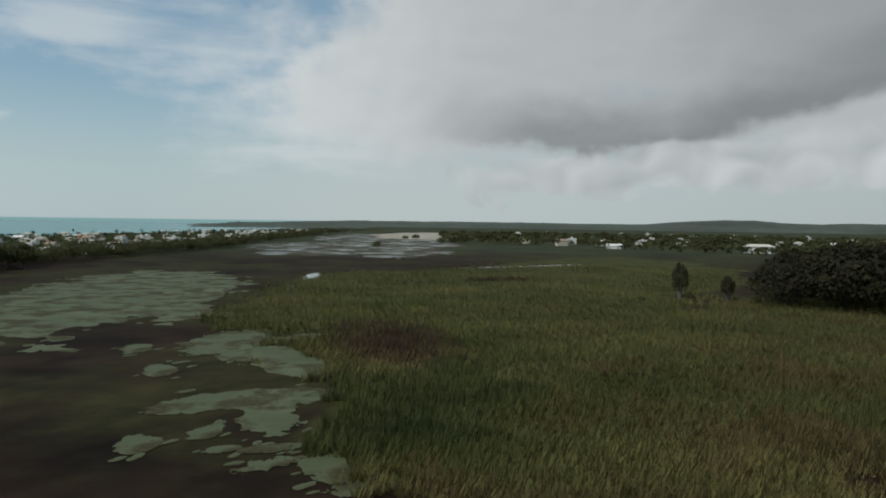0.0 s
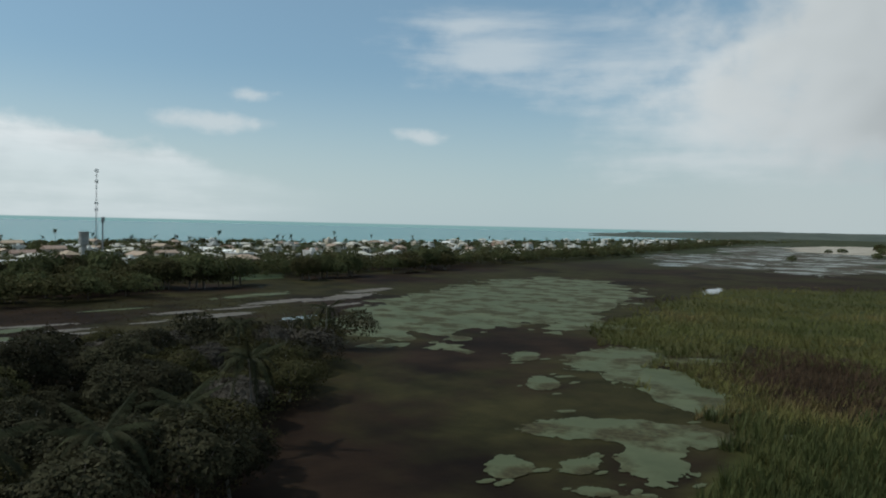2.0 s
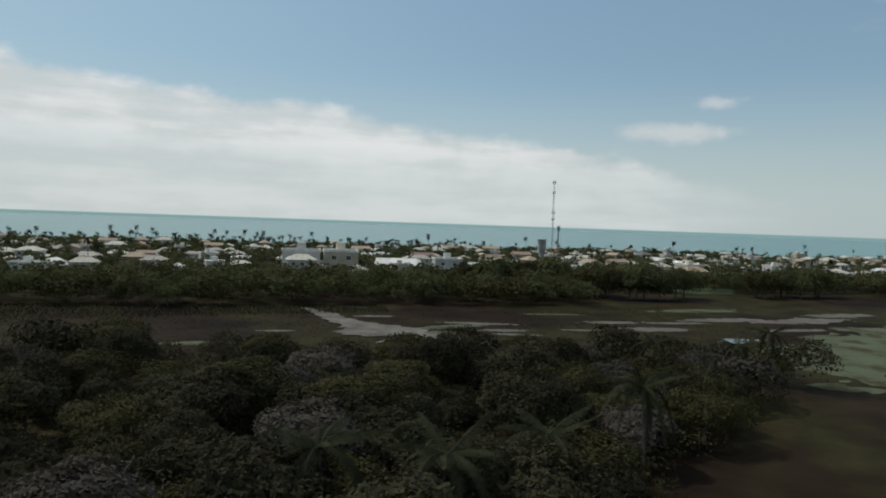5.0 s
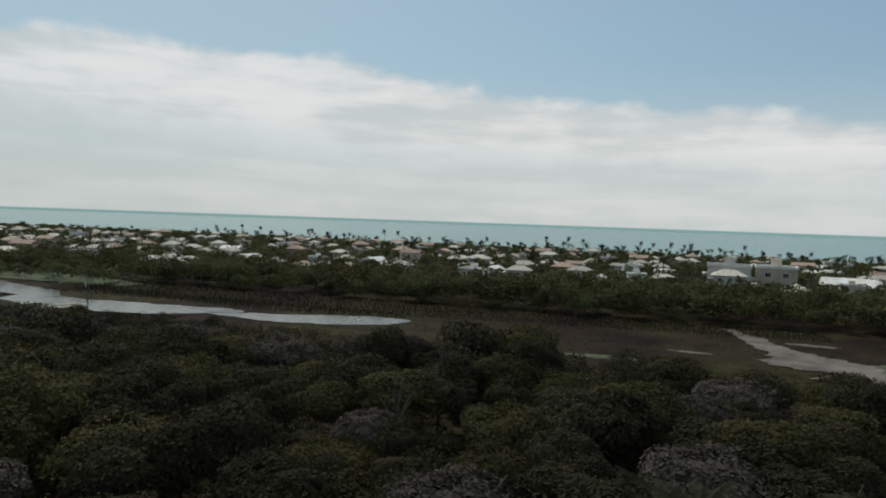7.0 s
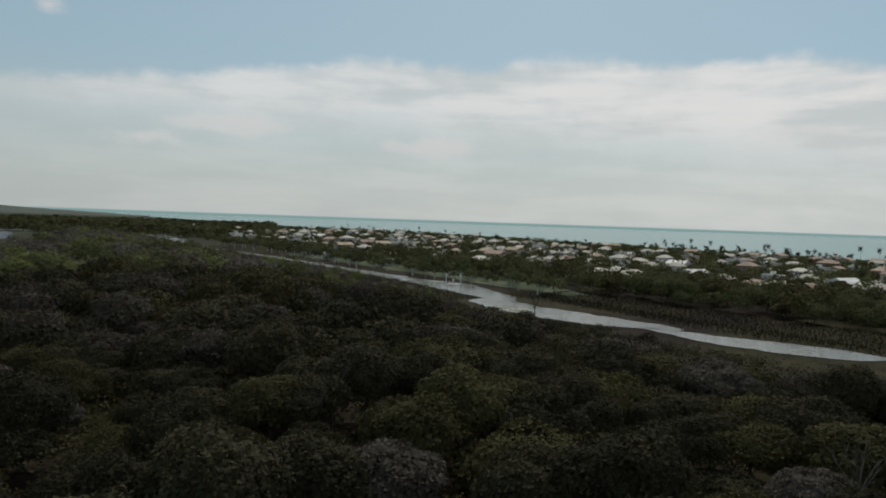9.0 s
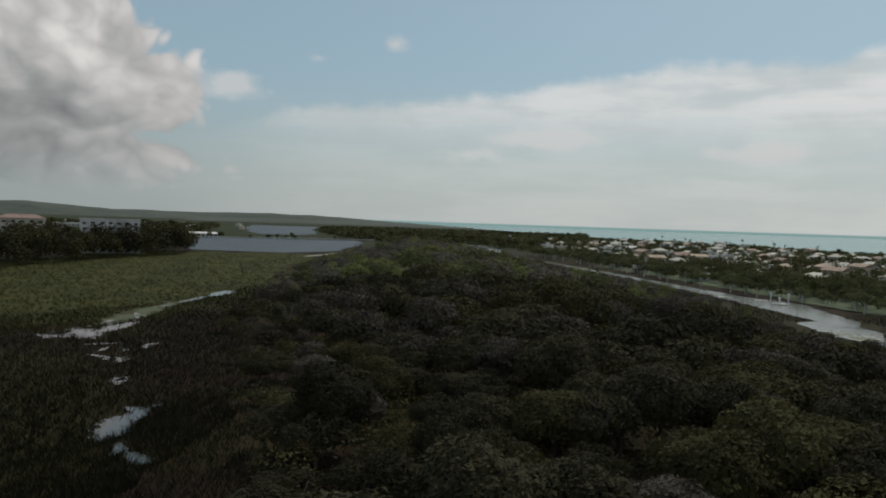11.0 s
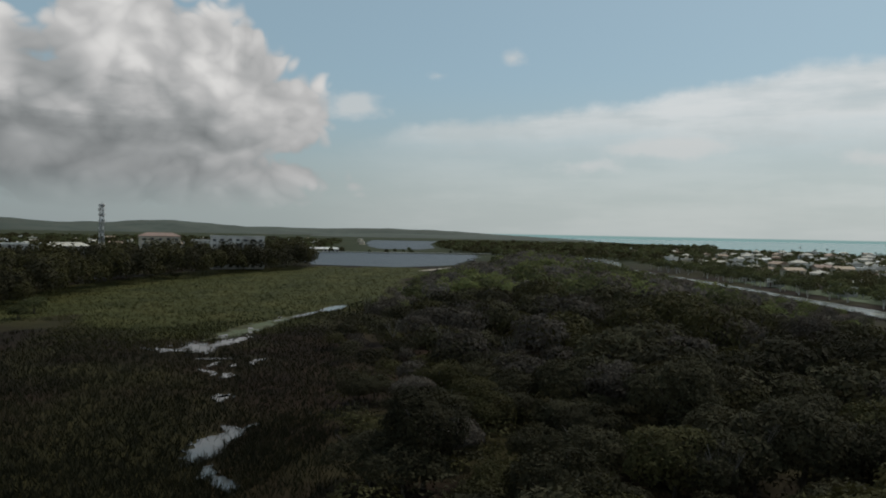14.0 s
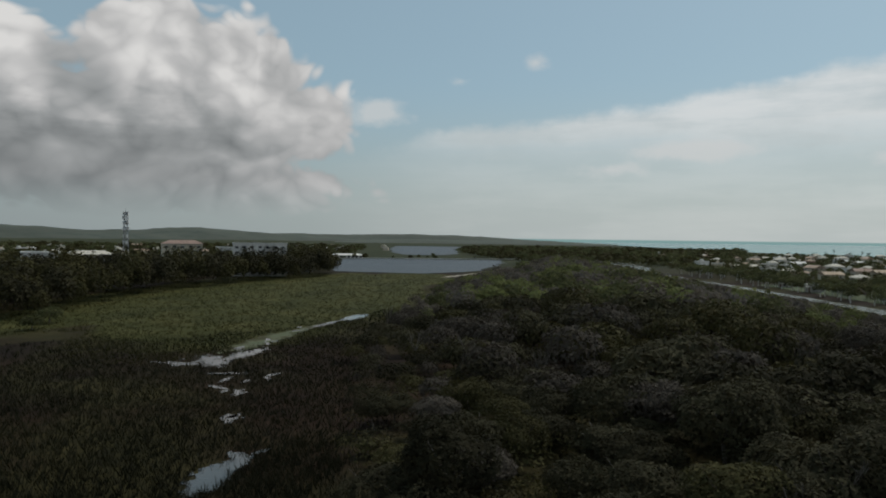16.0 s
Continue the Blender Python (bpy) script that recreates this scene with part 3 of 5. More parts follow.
def pool(label, mat, x, y, a, b, turn=0, rough=0.25, seed=1.0, z=0.16, name="water", n=24, more=(), fine=1.0):
    """A level pool with an uneven rim and islets: the part of the plan where a field of oval lobes (centre, half sizes, turn) and noise is above nought."""
    lobes = [(x, y, a, b, turn)] + list(more)
    POOLS.extend(lobes)
    z = 0.045 + 0.15 * z + 0.002 * (len(POOLS) % 17)
    small = min(min(k[2], k[3]) for k in lobes)
    cell = max(0.22, 2.0 * min(a, b) / n)
    reach = [math.hypot(k[2], k[3]) * (1 + rough) for k in lobes]
    x0, x1 = min(k[0] - r for k, r in zip(lobes, reach)), max(k[0] + r for k, r in zip(lobes, reach))
    y0, y1 = min(k[1] - r for k, r in zip(lobes, reach)), max(k[1] + r for k, r in zip(lobes, reach))
    nx, ny = int((x1 - x0) / cell) + 2, int((y1 - y0) / cell) + 2
    gx, gy = np.meshgrid(x0 + cell * np.arange(nx), y0 + cell * np.arange(ny))
    f = np.full(gx.shape, -9.0)
    for cx, cy, la, lb, lt in lobes:
        c, s = math.cos(radians(lt)), math.sin(radians(lt))
        f = np.maximum(f, 1 - np.hypot((c * (gx - cx) + s * (gy - cy)) / la, (c * (gy - cy) - s * (gx - cx)) / lb))
    k = 0.9 / small * fine
    near = np.abs(f) < 1.2 * rough + 0.1
    for jy, jx in zip(*np.nonzero(near)):
        at = Vector((gx[jy, jx] * k, gy[jy, jx] * k, seed * 7.3))
        f[jy, jx] += rough * (noise.fractal(at, 0.85, 2.0, 4) + 0.55 * noise.fractal(at * 3.7, 0.7, 2.0, 3))
    verts, faces, seen = [], [], {}

    def corner(p, q):
        key = (p, q) if p <= q else (q, p)
        if key not in seen:
            fp, fq = f[p[1], p[0]], f[q[1], q[0]]
            t = 0.0 if p == q else fp / (fp - fq)
            seen[key] = len(verts)
            verts.append((x0 + cell * (p[0] + t * (q[0] - p[0])) - x, y0 + cell * (p[1] + t * (q[1] - p[1])) - y, 0))
        return seen[key]
    wet = f > 0
    some = wet[:-1, :-1] | wet[1:, :-1] | wet[:-1, 1:] | wet[1:, 1:]
    for jy, jx in zip(*(w.tolist() for w in np.nonzero(some))):
        quad = [(jx, jy), (jx + 1, jy), (jx + 1, jy + 1), (jx, jy + 1)]
        for tri in ((quad[0], quad[1], quad[2]), (quad[0], quad[2], quad[3])):
            face = []
            for p, q in zip(tri, tri[1:] + tri[:1]):
                if wet[p[1], p[0]]:
                    face.append(corner(p, p))
                if wet[p[1], p[0]] != wet[q[1], q[0]]:
                    face.append(corner(p, q))
            if len(face) > 2:
                faces.append(tuple(face))
    ob = mesh_object(name, verts, faces, mat)
    ob.location = (x, y, z)
    return tagged(ob, label, "water", kind="structure")


def ribbon(label, mat, pts, z=0.15, ragged=0.25, seed=1.0, name="water", step=4.0, category="water"):
    """A winding strip through points x, y, width, with ragged banks."""
    dense = []
    for (x0, y0, w0), (x1, y1, w1) in zip(pts, pts[1:]):
        n = max(2, int(math.hypot(x1 - x0, y1 - y0) / step))
        for i in range(n):
            t = i / n
            dense.append((x0 + (x1 - x0) * t, y0 + (y1 - y0) * t, w0 + (w1 - w0) * t))
    dense.append(pts[-1])
    BANKS.extend(dense)
    verts = []
    for i, (x, y, w) in enumerate(dense):
        a, b = dense[max(0, i - 1)], dense[min(len(dense) - 1, i + 1)]
        d = Vector((b[0] - a[0], b[1] - a[1])).normalized()
        for side in (-1, 1):
            k = w / 2 * (1 + ragged * noise.fractal(Vector((i * step * 0.09, side * 4.0, seed)), 0.45, 2.0, 6))
            verts.append((x - d.y * side * k, y + d.x * side * k, z))
    faces = [(2 * i, 2 * i + 1, 2 * i + 3, 2 * i + 2) for i in range(len(dense) - 1)]
    return tagged(mesh_object(name, verts, faces, mat), label, category, kind="structure")


ALG = "shallow pool covered with pale green weed"
pool(ALG, M_ALGAE, 140, 200, 85, 36, 38, 0.36, 1, n=38, more=((90, 164, 30, 18, -12), (190, 244, 48, 30, 40)))
pool(ALG, M_ALGAE, 101, 108, 14.5, 8, 28, 0.30, 3, n=32, more=((95, 93, 9, 8, 80), (91, 82, 11, 6, 62), (113, 101, 8, 2.6, -20)))
pool(ALG, M_ALGAE, 67, 73.5, 9, 4.6, -22, 0.32, 4, n=26, more=((75, 67, 7, 4.2, -25), (65, 62, 8, 3.6, 45)))
pool(ALG, M_ALGAE, 86, 116.5, 5, 2.8, 40, 0.3, 6)
pool(ALG, M_ALGAE, 75.5, 96.5, 5, 2.6, 55, 0.3, 7)
pool(ALG, M_ALGAE, 49.3, 66.8, 3.4, 2.3, 45, 0.35, 10)
pool(ALG, M_ALGAE, 56, 63.8, 3.0, 1.8, 20, 0.35, 11)
pool(ALG, M_ALGAE, 53, 57.5, 2.2, 1.5, -20, 0.45, 12, more=((55.5, 54, 2.6, 1.4, -40),))
pool(ALG, M_ALGAE, 52.5, 50, 3.6, 1.5, -25, 0.5, 13, more=((57, 52.5, 2.2, 1.1, -30),))
pool(ALG, M_ALGAE, 54.5, 44, 4.6, 2.4, 60, 0.5, 14, more=((51.5, 39, 2.4, 1.6, -40),))
sat = random.Random(17)
for px, py, pa, pb, pt in list(POOLS)[3:]:
    for k in range(3):
        t = sat.uniform(0, 6.28)
        qx, qy = math.cos(t) * pa * sat.uniform(1.25, 1.8), math.sin(t) * pb * sat.uniform(1.3, 1.9)
        c, s = math.cos(radians(pt)), math.sin(radians(pt))
        r = sat.uniform(0.3, 0.8) * min(1.5, 0.3 * min(pa, pb) + 0.3)
        pool("small weedy puddle in brown mud", M_ALGAE, px + c * qx - s * qy, py + s * qx + c * qy, r * 1.9, r * 0.9, sat.uniform(-30, 30), 0.3, 200 + k + px, n=10)
LAG = "wide shallow lagoon streaked with brown weed"
pool(LAG, M_LAGOON, 490, 420, 150, 55, 40, 0.35, 15, z=0.10, n=36)
pool(LAG, M_LAGOON, 500, 325, 115, 34, 28, 0.40, 16, z=0.12, n=36)
pool(LAG, M_LAGOON, 800, 560, 380, 85, 38, 0.22, 17, z=0.11, n=36)
pool("bright narrow strip of open water in reeds", M_STILL, 372, 158, 42, 2.6, -28, 0.5, 18, z=0.30)
pool("bright narrow strip of open water in reeds", M_STILL, 242, 206, 16, 3.0, 35, 0.5, 19, z=0.30)
pool("pale tidal sand flat far across the lagoon", M_SAND, 1100, 660, 330, 95, 30, 0.25, 20, z=0.2, name="sand_flat", n=30)
# pale channel of the marsh below the houses
SILT = "pale drying channel through dark marsh"
ribbon(SILT, M_SILT, [(-46, 197, 3), (-36, 187, 5), (-26, 174, 8), (-14, 165, 17), (-3, 157, 19), (6, 151, 10), (11, 147, 2)], 0.18, 0.8, 3, step=1.0)
for k, (sx, sy, sa, sb, st) in enumerate(((-4, 178, 12, 2.6, 42), (-24, 189, 5, 1.6, 20), (2, 186, 10, 1.5, 10), (-7, 166, 9, 4.5, 15), (9, 177, 6, 1.8, 15), (12, 172, 5, 1.3, 10), (20, 211, 9, 1.4, 18), (35, 201, 8, 2.2, 20),
                                          (44, 192, 11, 3.0, 20), (64, 238, 16, 4.0, 25), (66, 218, 14, 3.2, 25), (90, 226, 16, 5.0, 30), (-46, 140, 7, 2.2, 25), (-38, 159, 4, 1.0, 20),
                                          (-69, 125, 4, 1.0, 20), (-56, 133, 6, 1.6, 28), (52, 206, 9, 1.8, 20), (106, 244, 14, 3.5, 30), (-34, 205, 4, 1.4, 10), (26, 184, 5, 1.2, 15), (80, 204, 10, 2.0, 25))):
    pool(SILT, M_SILT if k % 3 else M_ALGAE, sx, sy, sa, sb, st, 0.40, 50 + k, z=0.17, n=20)
pool("small pale pond in the marsh", M_POND, 62, 181, 6, 3, 25, 0.4, 21, z=0.2)
# ponds and canal beside the mangrove wood
POND = "calm pale pond beside dark mangrove wood"
ribbon(POND, M_POND, [(-200, 96, 5), (-186, 87, 14), (-168, 91, 17), (-150, 102, 18), (-139, 113, 10), (-133, 118, 3)], 0.16, 0.22, 9, step=2)
ribbon(POND, M_POND, [(-136, 111, 3), (-122, 118, 11), (-110, 128, 15), (-102, 137, 11), (-99, 142, 3)], 0.16, 0.22, 10, step=2)
ribbon("narrow tidal canal between park and wood", M_POND, [(-196, 92, 12), (-236, 84, 20), (-258, 72, 12), (-320, 45, 6.5), (-384, 14, 8), (-440, -18, 8), (-520, -52, 6),
       (-556, -62, 6), (-600, -72, 14), (-650, -105, 46), (-690, -118, 40), (-720, -150, 10)], 0.14, 0.25, 11, step=3)
# open water along the wood's inland edge
GL = "still puddle of open water among sedge"
pool(GL, M_STILL, -175, -80, 9, 2.6, 12, 0.35, 30, n=20, more=((-158, -78, 9, 1.1, 8),))
pool(GL, M_STILL, -102, -64.5, 7, 2.4, 55, 0.5, 31, n=26, more=((-110, -64, 8, 2.2, 8), (-97, -67, 5, 1.2, 100)))
pool("shallow weedy water among sedge", M_ALGAE, -128, -73, 17, 3.6, 12, 0.5, 32, n=24, more=((-147, -77, 8, 1.8, 10),))
pool(GL, M_STILL, -94, -53.5, 3.4, 0.7, 120, 0.5, 33, n=12, more=((-90, -50, 2.4, 0.6, 20),))
pool(GL, M_STILL, -72, -32.5, 2.2, 1.0, 40, 0.4, 34, n=14)
pool(GL, M_STILL, -54, -18.5, 4.6, 1.9, 25, 0.45, 35, n=22, more=((-58, -19, 3.2, 1.0, 10),))
pool(GL, M_STILL, -46.5, -9.5, 2.4, 1.1, 60, 0.5, 36, n=16)
pool(GL, M_STILL, -85, -47, 2.2, 0.6, 80, 0.4, 37, n=12)
frag = random.Random(71)
for fx, fy, spread, count in ((-104, -66, 9, 12), (-122, -70, 9, 6), (-93, -46, 4, 4), (-82, -42, 4, 5), (-73, -32, 3, 3), (-61, -20, 3, 3), (-50, -14, 3, 3), (-148, -76, 8, 4)):
    for k in range(count):
        r = frag.uniform(0.35, 1.1)
        pool("small bright puddle among sedge", M_STILL, fx + frag.gauss(0, spread * 0.6), fy + frag.gauss(0, spread * 0.3), r * 2.0, r * 0.7, frag.uniform(-20, 60), 0.45, 300 + k + fx, n=10)
# the lake with its causeway, and the one beyond
lake_pts = [(-398, -206, 60), (-440, -214, 110), (-520, -250, 150), (-600, -285, 165), (-668, -305, 150)]
ribbon("blue grey lake behind a green meadow", M_LAKE, lake_pts, 0.15, 0.10, 12, step=6)
ribbon("far lake behind the causeway", M_LAKE, [(-820, -392, 50), (-905, -430, 95), (-1200, -590, 125), (-1580, -770, 165)], 0.15, 0.15, 13, step=10)
ribbon("pale sand spit at the lake's end", M_SAND, [(-372, -146, 4), (-420, -146, 7), (-470, -148, 9), (-500, -160, 3)], 0.22, 0.4, 14, name="sand_spit", step=4, category="sand")
ribbon("green lawn between houses and lagoon", M_LAWN, [(-40, 262, 10), (-24, 262, 18), (-6, 268, 12)], 0.2, 0.3, 15, name="lawn", step=3, category="lawn")
ribbon("green lawn between houses and lagoon", M_LAWN, [(66, 300, 14), (80, 312, 24), (92, 326, 14)], 0.2, 0.3, 16, name="lawn", step=3, category="lawn")
ribbon("mown park lawn beside the canal", M_LAWN, [(-205, 122, 10), (-240, 112, 24), (-290, 92, 26), (-350, 62, 20), (-420, 26, 14)], 0.18, 0.2, 17, name="lawn", step=4, category="lawn")


# ---- hills on the horizon ----
def hill(az0, az1, r, height, seed, label, low=0.25, depth=500):
    """A long low ridge on the horizon, with a slope towards the middle."""
    verts, faces, n = [], [], 90
    for i in range(n + 1):
        t = i / n
        az = az0 + (az1 - az0) * t
        env = min(1, 4 * t, 4 * (1 - t))
        h = height * env * (low + (1 - low) * (0.55 + 0.75 * noise.fractal(Vector((t * 4, seed, 0)), 1.0, 2.0, 5)))
        h = max(h, 0.5)
        for k, f in ((0, 0.0), (0.35, 0.62), (0.7, 0.93), (1, 1.0), (1.6, 0.0)):
            verts.append(polar(az, r + depth * k, h * f - (1 if f == 0 else 0) + (2.5 * noise.noise(Vector((az * 3, k * 5, seed))) if f > 0.5 else 0)))
    for i in range(n):
        for k in range(4):
            faces.append((i * 5 + k, i * 5 + k + 1, (i + 1) * 5 + k + 1, (i + 1) * 5 + k))
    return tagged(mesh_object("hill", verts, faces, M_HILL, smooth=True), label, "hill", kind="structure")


# Paler, greyer greens: distance haze is put into the hills' own colour.
M_HILL = material("hazed wooded hillside", [(0.040, 0.052, 0.040), (0.060, 0.072, 0.056), (0.080, 0.088, 0.068)], 0.012, 0.95, 0.5, 0.05, stain=0.4, stain_scale=0.003)
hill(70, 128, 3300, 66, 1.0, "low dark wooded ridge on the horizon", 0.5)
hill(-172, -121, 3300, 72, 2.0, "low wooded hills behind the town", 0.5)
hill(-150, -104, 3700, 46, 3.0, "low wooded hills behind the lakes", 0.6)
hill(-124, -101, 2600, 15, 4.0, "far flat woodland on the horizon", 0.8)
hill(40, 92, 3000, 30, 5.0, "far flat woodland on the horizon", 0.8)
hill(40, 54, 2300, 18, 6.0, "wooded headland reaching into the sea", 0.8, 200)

# ---- vegetation ----
class Heap:
    """Collects faces of many small pieces for one joined mesh."""

    def __init__(self):
        self.v, self.f, self.n = [], [], 0

    def add(self, verts, faces):
        self.v.append(verts)
        self.f.append(faces + self.n)
        self.n += len(verts)

    def mesh(self, name, mats, parent=None):
        return mesh_object(name, np.concatenate(self.v), np.concatenate(self.f), mats, parent)


def leaf_sprays(rng, centres, normals, size, jitter=0.7):
    """One small pointed leaf spray at each centre, roughly facing the given normals."""
    n = len(centres)
    nor = normals + rng.normal(0, jitter, (n, 3))
    nor /= np.linalg.norm(nor, axis=1)[:, None] + 1e-9
    t = np.cross(nor, rng.normal(0, 1, (n, 3)))
    t /= np.linalg.norm(t, axis=1)[:, None] + 1e-9
    b = np.cross(nor, t)
    s = size * rng.uniform(0.55, 1.35, (n, 1))
    w = s * rng.uniform(0.45, 0.8, (n, 1))
    v = np.stack([centres - t * s + b * w, centres - t * s - b * w, centres + t * s - nor * s * 0.25], 1).reshape(-1, 3)
    return v, np.arange(3 * n).reshape(-1, 3)


def crown_arrays(rng, width, height, base, lobes, per_lobe, leaf):
    """An uneven leafy dome of several lobes, clad with small leaf sprays that hide its surface."""
    seed = rng.uniform(0, 100)
    bumps = [(np.array([0, 0, 1.0]), 0.0)]
    for k in range(lobes):
        d = rng.normal(0, 1, 3)
        d[2] = abs(d[2]) * 0.8
        bumps.append((d / np.linalg.norm(d), rng.uniform(0.12, 0.36)))

    def radius(dirs):
        r = np.full(len(dirs), 0.74)
        for c, a in bumps:
            r = np.maximum(r, 0.74 + a * (1 - ((dirs - c) ** 2).sum(1) / 0.36))
        return r + np.array([0.15 * noise.noise(Vector(d * 2.6) + Vector((seed, 0, 0))) + 0.13 * abs(noise.noise(Vector(d * 4.2) + Vector((seed, 9, 0)))) for d in dirs])

    half = np.array([width / 2, width / 2, (height - base) * 0.56])
    mid = np.array([0, 0, base + (height - base) * 0.44])
    n = lobes * per_lobe
    d = rng.normal(0, 1, (n, 3))
    d[:, 2] = np.where(d[:, 2] < -0.35, -d[:, 2], d[:, 2])
    d /= np.linalg.norm(d, axis=1)[:, None]
    p = mid + d * half * (radius(d) * np.where(rng.random(n) < 0.8, rng.uniform(0.90, 1.06, n), rng.uniform(0.55, 0.9, n)))[:, None]
    p[:, 2] = np.maximum(p[:, 2], 0.15)
    return leaf_sprays(rng, p, d + np.array([0, 0, 0.25]), leaf, 0.42)


def limb_mesh(rng, height, spread, r, forks=5):
    bm = bmesh.new()
    lean = Vector((rng.uniform(-0.4, 0.4), rng.uniform(-0.4, 0.4), 0))
    mid = Vector((0, 0, height * 0.42)) + lean
    tube(bm, (0, 0, -0.2), mid, r, r * 0.7, 7)
    for k in range(forks):
        a = 2 * math.pi * (k + rng.uniform(-0.3, 0.3)) / forks
        knee = mid + Vector((math.cos(a) * spread * 0.4, math.sin(a) * spread * 0.4, height * 0.2))
        end = knee + Vector((math.cos(a) * spread * 0.5, math.sin(a) * spread * 0.5, height * rng.uniform(0.15, 0.3)))
        tube(bm, mid, knee, r * 0.55, r * 0.35, 5)
        tube(bm, knee, end, r * 0.35, r * 0.12, 5)
    return bm


def tree(name, seed, width, height, mat, label, lobes=11, per_lobe=75, leaf=0.3, trunk=0.2, base=0.22, group="", bark=None):
    rng = np.random.default_rng(seed)
    root = thing(name, label, "tree", group)
    part("trunk", limb_mesh(rng, height, width * 0.4, trunk), bark or M_BARK, root)
    v, f = crown_arrays(rng, width, height, height * base, lobes, per_lobe, leaf)
    mesh_object("crown", v, f, mat, root)
    return root


def frond_strip(rng, length, droop, width, bend, n=9):
    """One feathered palm leaf along +x: a midrib with two combs of narrow leaflets."""
    rib = [Vector((length * t * (1 - 0.22 * droop * t), bend * t * t, length * (0.75 * t * (1 - droop * 0.4) - droop * 1.15 * t * t))) for t in (i / n for i in range(n + 1))]
    verts, faces = [], []
    for i in range(n):
        a, b = rib[i], rib[i + 1]
        t = (i + 0.5) / n
        w = width * (0.35 + 1.3 * t if t < 0.45 else 1.25 * (1 - t) + 0.25)
        d = (b - a).normalized()
        for side in (-1, 1):
            for h in (0.0, 0.5):
                p = a.lerp(b, h)
                q = a.lerp(b, h + 0.42)
                out = Vector((d.x * 0.55, side, d.z * 0.4 - 0.55 - 0.3 * rng.random())).normalized() * w
                k = len(verts)
                verts += [p, q, q + out, p.lerp(q, 0.6) + out * 0.98]
                faces.append((k, k + 1, k + 2, k + 3))
        k = len(verts)
        s = Vector((0, 0.03 * (1 - t) + 0.012, 0))
        verts += [a - s, a + s, b + s, b - s]
        faces.append((k, k + 1, k + 2, k + 3))
    return verts, faces


def palm(seed, height, fronds=16, length=2.7, label="tall coconut palm with a slender grey trunk", group="coconut palms along the shore", split=False, lean=0.6):
    rng = random.Random(seed)
    root = thing("palm_tree", label, "palm tree", group)
    bm = bmesh.new()
    a = rng.uniform(0, 6.28)
    pts = [Vector((math.cos(a) * lean * t * t, math.sin(a) * lean * t * t, height * t - 0.2 * (t == 0))) for t in (0, 0.25, 0.5, 0.75, 1)]
    for i in range(4):
        tube(bm, pts[i], pts[i + 1], 0.19 - 0.03 * i, 0.16 - 0.03 * i, 7)
    part("trunk", bm, M_PALMBARK, root)
    top = pts[-1]
    allv, allf = [], []
    for k in range(fronds):
        v, f = frond_strip(rng, length * rng.uniform(0.8, 1.12), (rng.uniform(0.3, 1.35) if k % 3 else rng.uniform(0.0, 0.5)) if split else rng.uniform(0.0, 1.75), 0.85, rng.uniform(-0.4, 0.4), 17 if split else 4)
        m = Matrix.Translation(top) @ Matrix.Rotation(2 * math.pi * k / fronds * 2.4 + rng.uniform(-0.2, 0.2), 4, "Z")
        v = [m @ p for p in v]
        if split:
            mesh_object("frond", v, f, M_PALM, root)
        else:
            n = len(allv)
            allv += v
            allf += [tuple(i + n for i in q) for q in f]
    if not split:
        mesh_object("crown", allv, allf, M_PALM, root)
    return root


def inside(poly, x, y):
    hit = False
    for (x0, y0), (x1, y1) in zip(poly, poly[1:] + poly[:1]):
        if (y0 > y) != (y1 > y) and x < (x1 - x0) * (y - y0) / (y1 - y0) + x0:
            hit = not hit
    return hit


def scatter(rng, poly, spacing, limit=99999, test=None):
    """Uneven positions inside a polygon, no two closer than about the spacing."""
    xs, ys = [p[0] for p in poly], [p[1] for p in poly]
    out = []
    y = min(ys)
    row = 0
    while y < max(ys):
        x = min(xs) + (row % 2) * spacing / 2
        while x < max(xs):
            px, py = x + rng.uniform(-0.33, 0.33) * spacing, y + rng.uniform(-0.33, 0.33) * spacing
            if inside(poly, px, py) and (test is None or test(px, py)):
                out.append((px, py))
            x += spacing
        y += spacing * 0.87
        row += 1
    return out[:limit]


rng0 = random.Random(5)
# The mangrove wood under the flight and out along the peninsula.
WOOD = [(10, 40), (20, 62), (33, 92), (55, 128), (63, 142), (50, 150), (36, 146), (14, 132), (0, 128), (-45, 118), (-90, 109), (-125, 96), (-160, 77), (-184, 70), (-232, 71), (-330, 28), (-450, -28), (-560, -74), (-640, -150),
        (-560, -170), (-470, -138), (-372, -128), (-300, -112), (-196, -76), (-128, -52), (-96, -30), (-66, -10), (-40, 8), (-14, 22), (0, 32)]
NEAR_PALMS = [(27, 83, 1.0, 40), (4.5, 61.5, 1.0, 10), (11.2, 63.5, 0.94, 200), (18, 71, 0.92, 120), (53.5, 137, 0.85, 80), (34.4, 123.6, 0.8, 20), 
              (46, 128, 0.75, 150)]
woods = scatter(rng0, WOOD, 7.3, test=lambda x, y: all((x - p[0]) ** 2 + (y - p[1]) ** 2 > 9.0 for p in NEAR_PALMS))
cx0, cy0 = 10.0, 25.0
woods.sort(key=lambda p: math.hypot(p[0] - cx0, p[1] - cy0))


CANAL_SIDE = [(-90, 114), (-125, 101), (-160, 82), (-184, 75), (-196, 74), (-232, 73), (-330, 30), (-450, -26), (-560, -72), (-640, -130)]


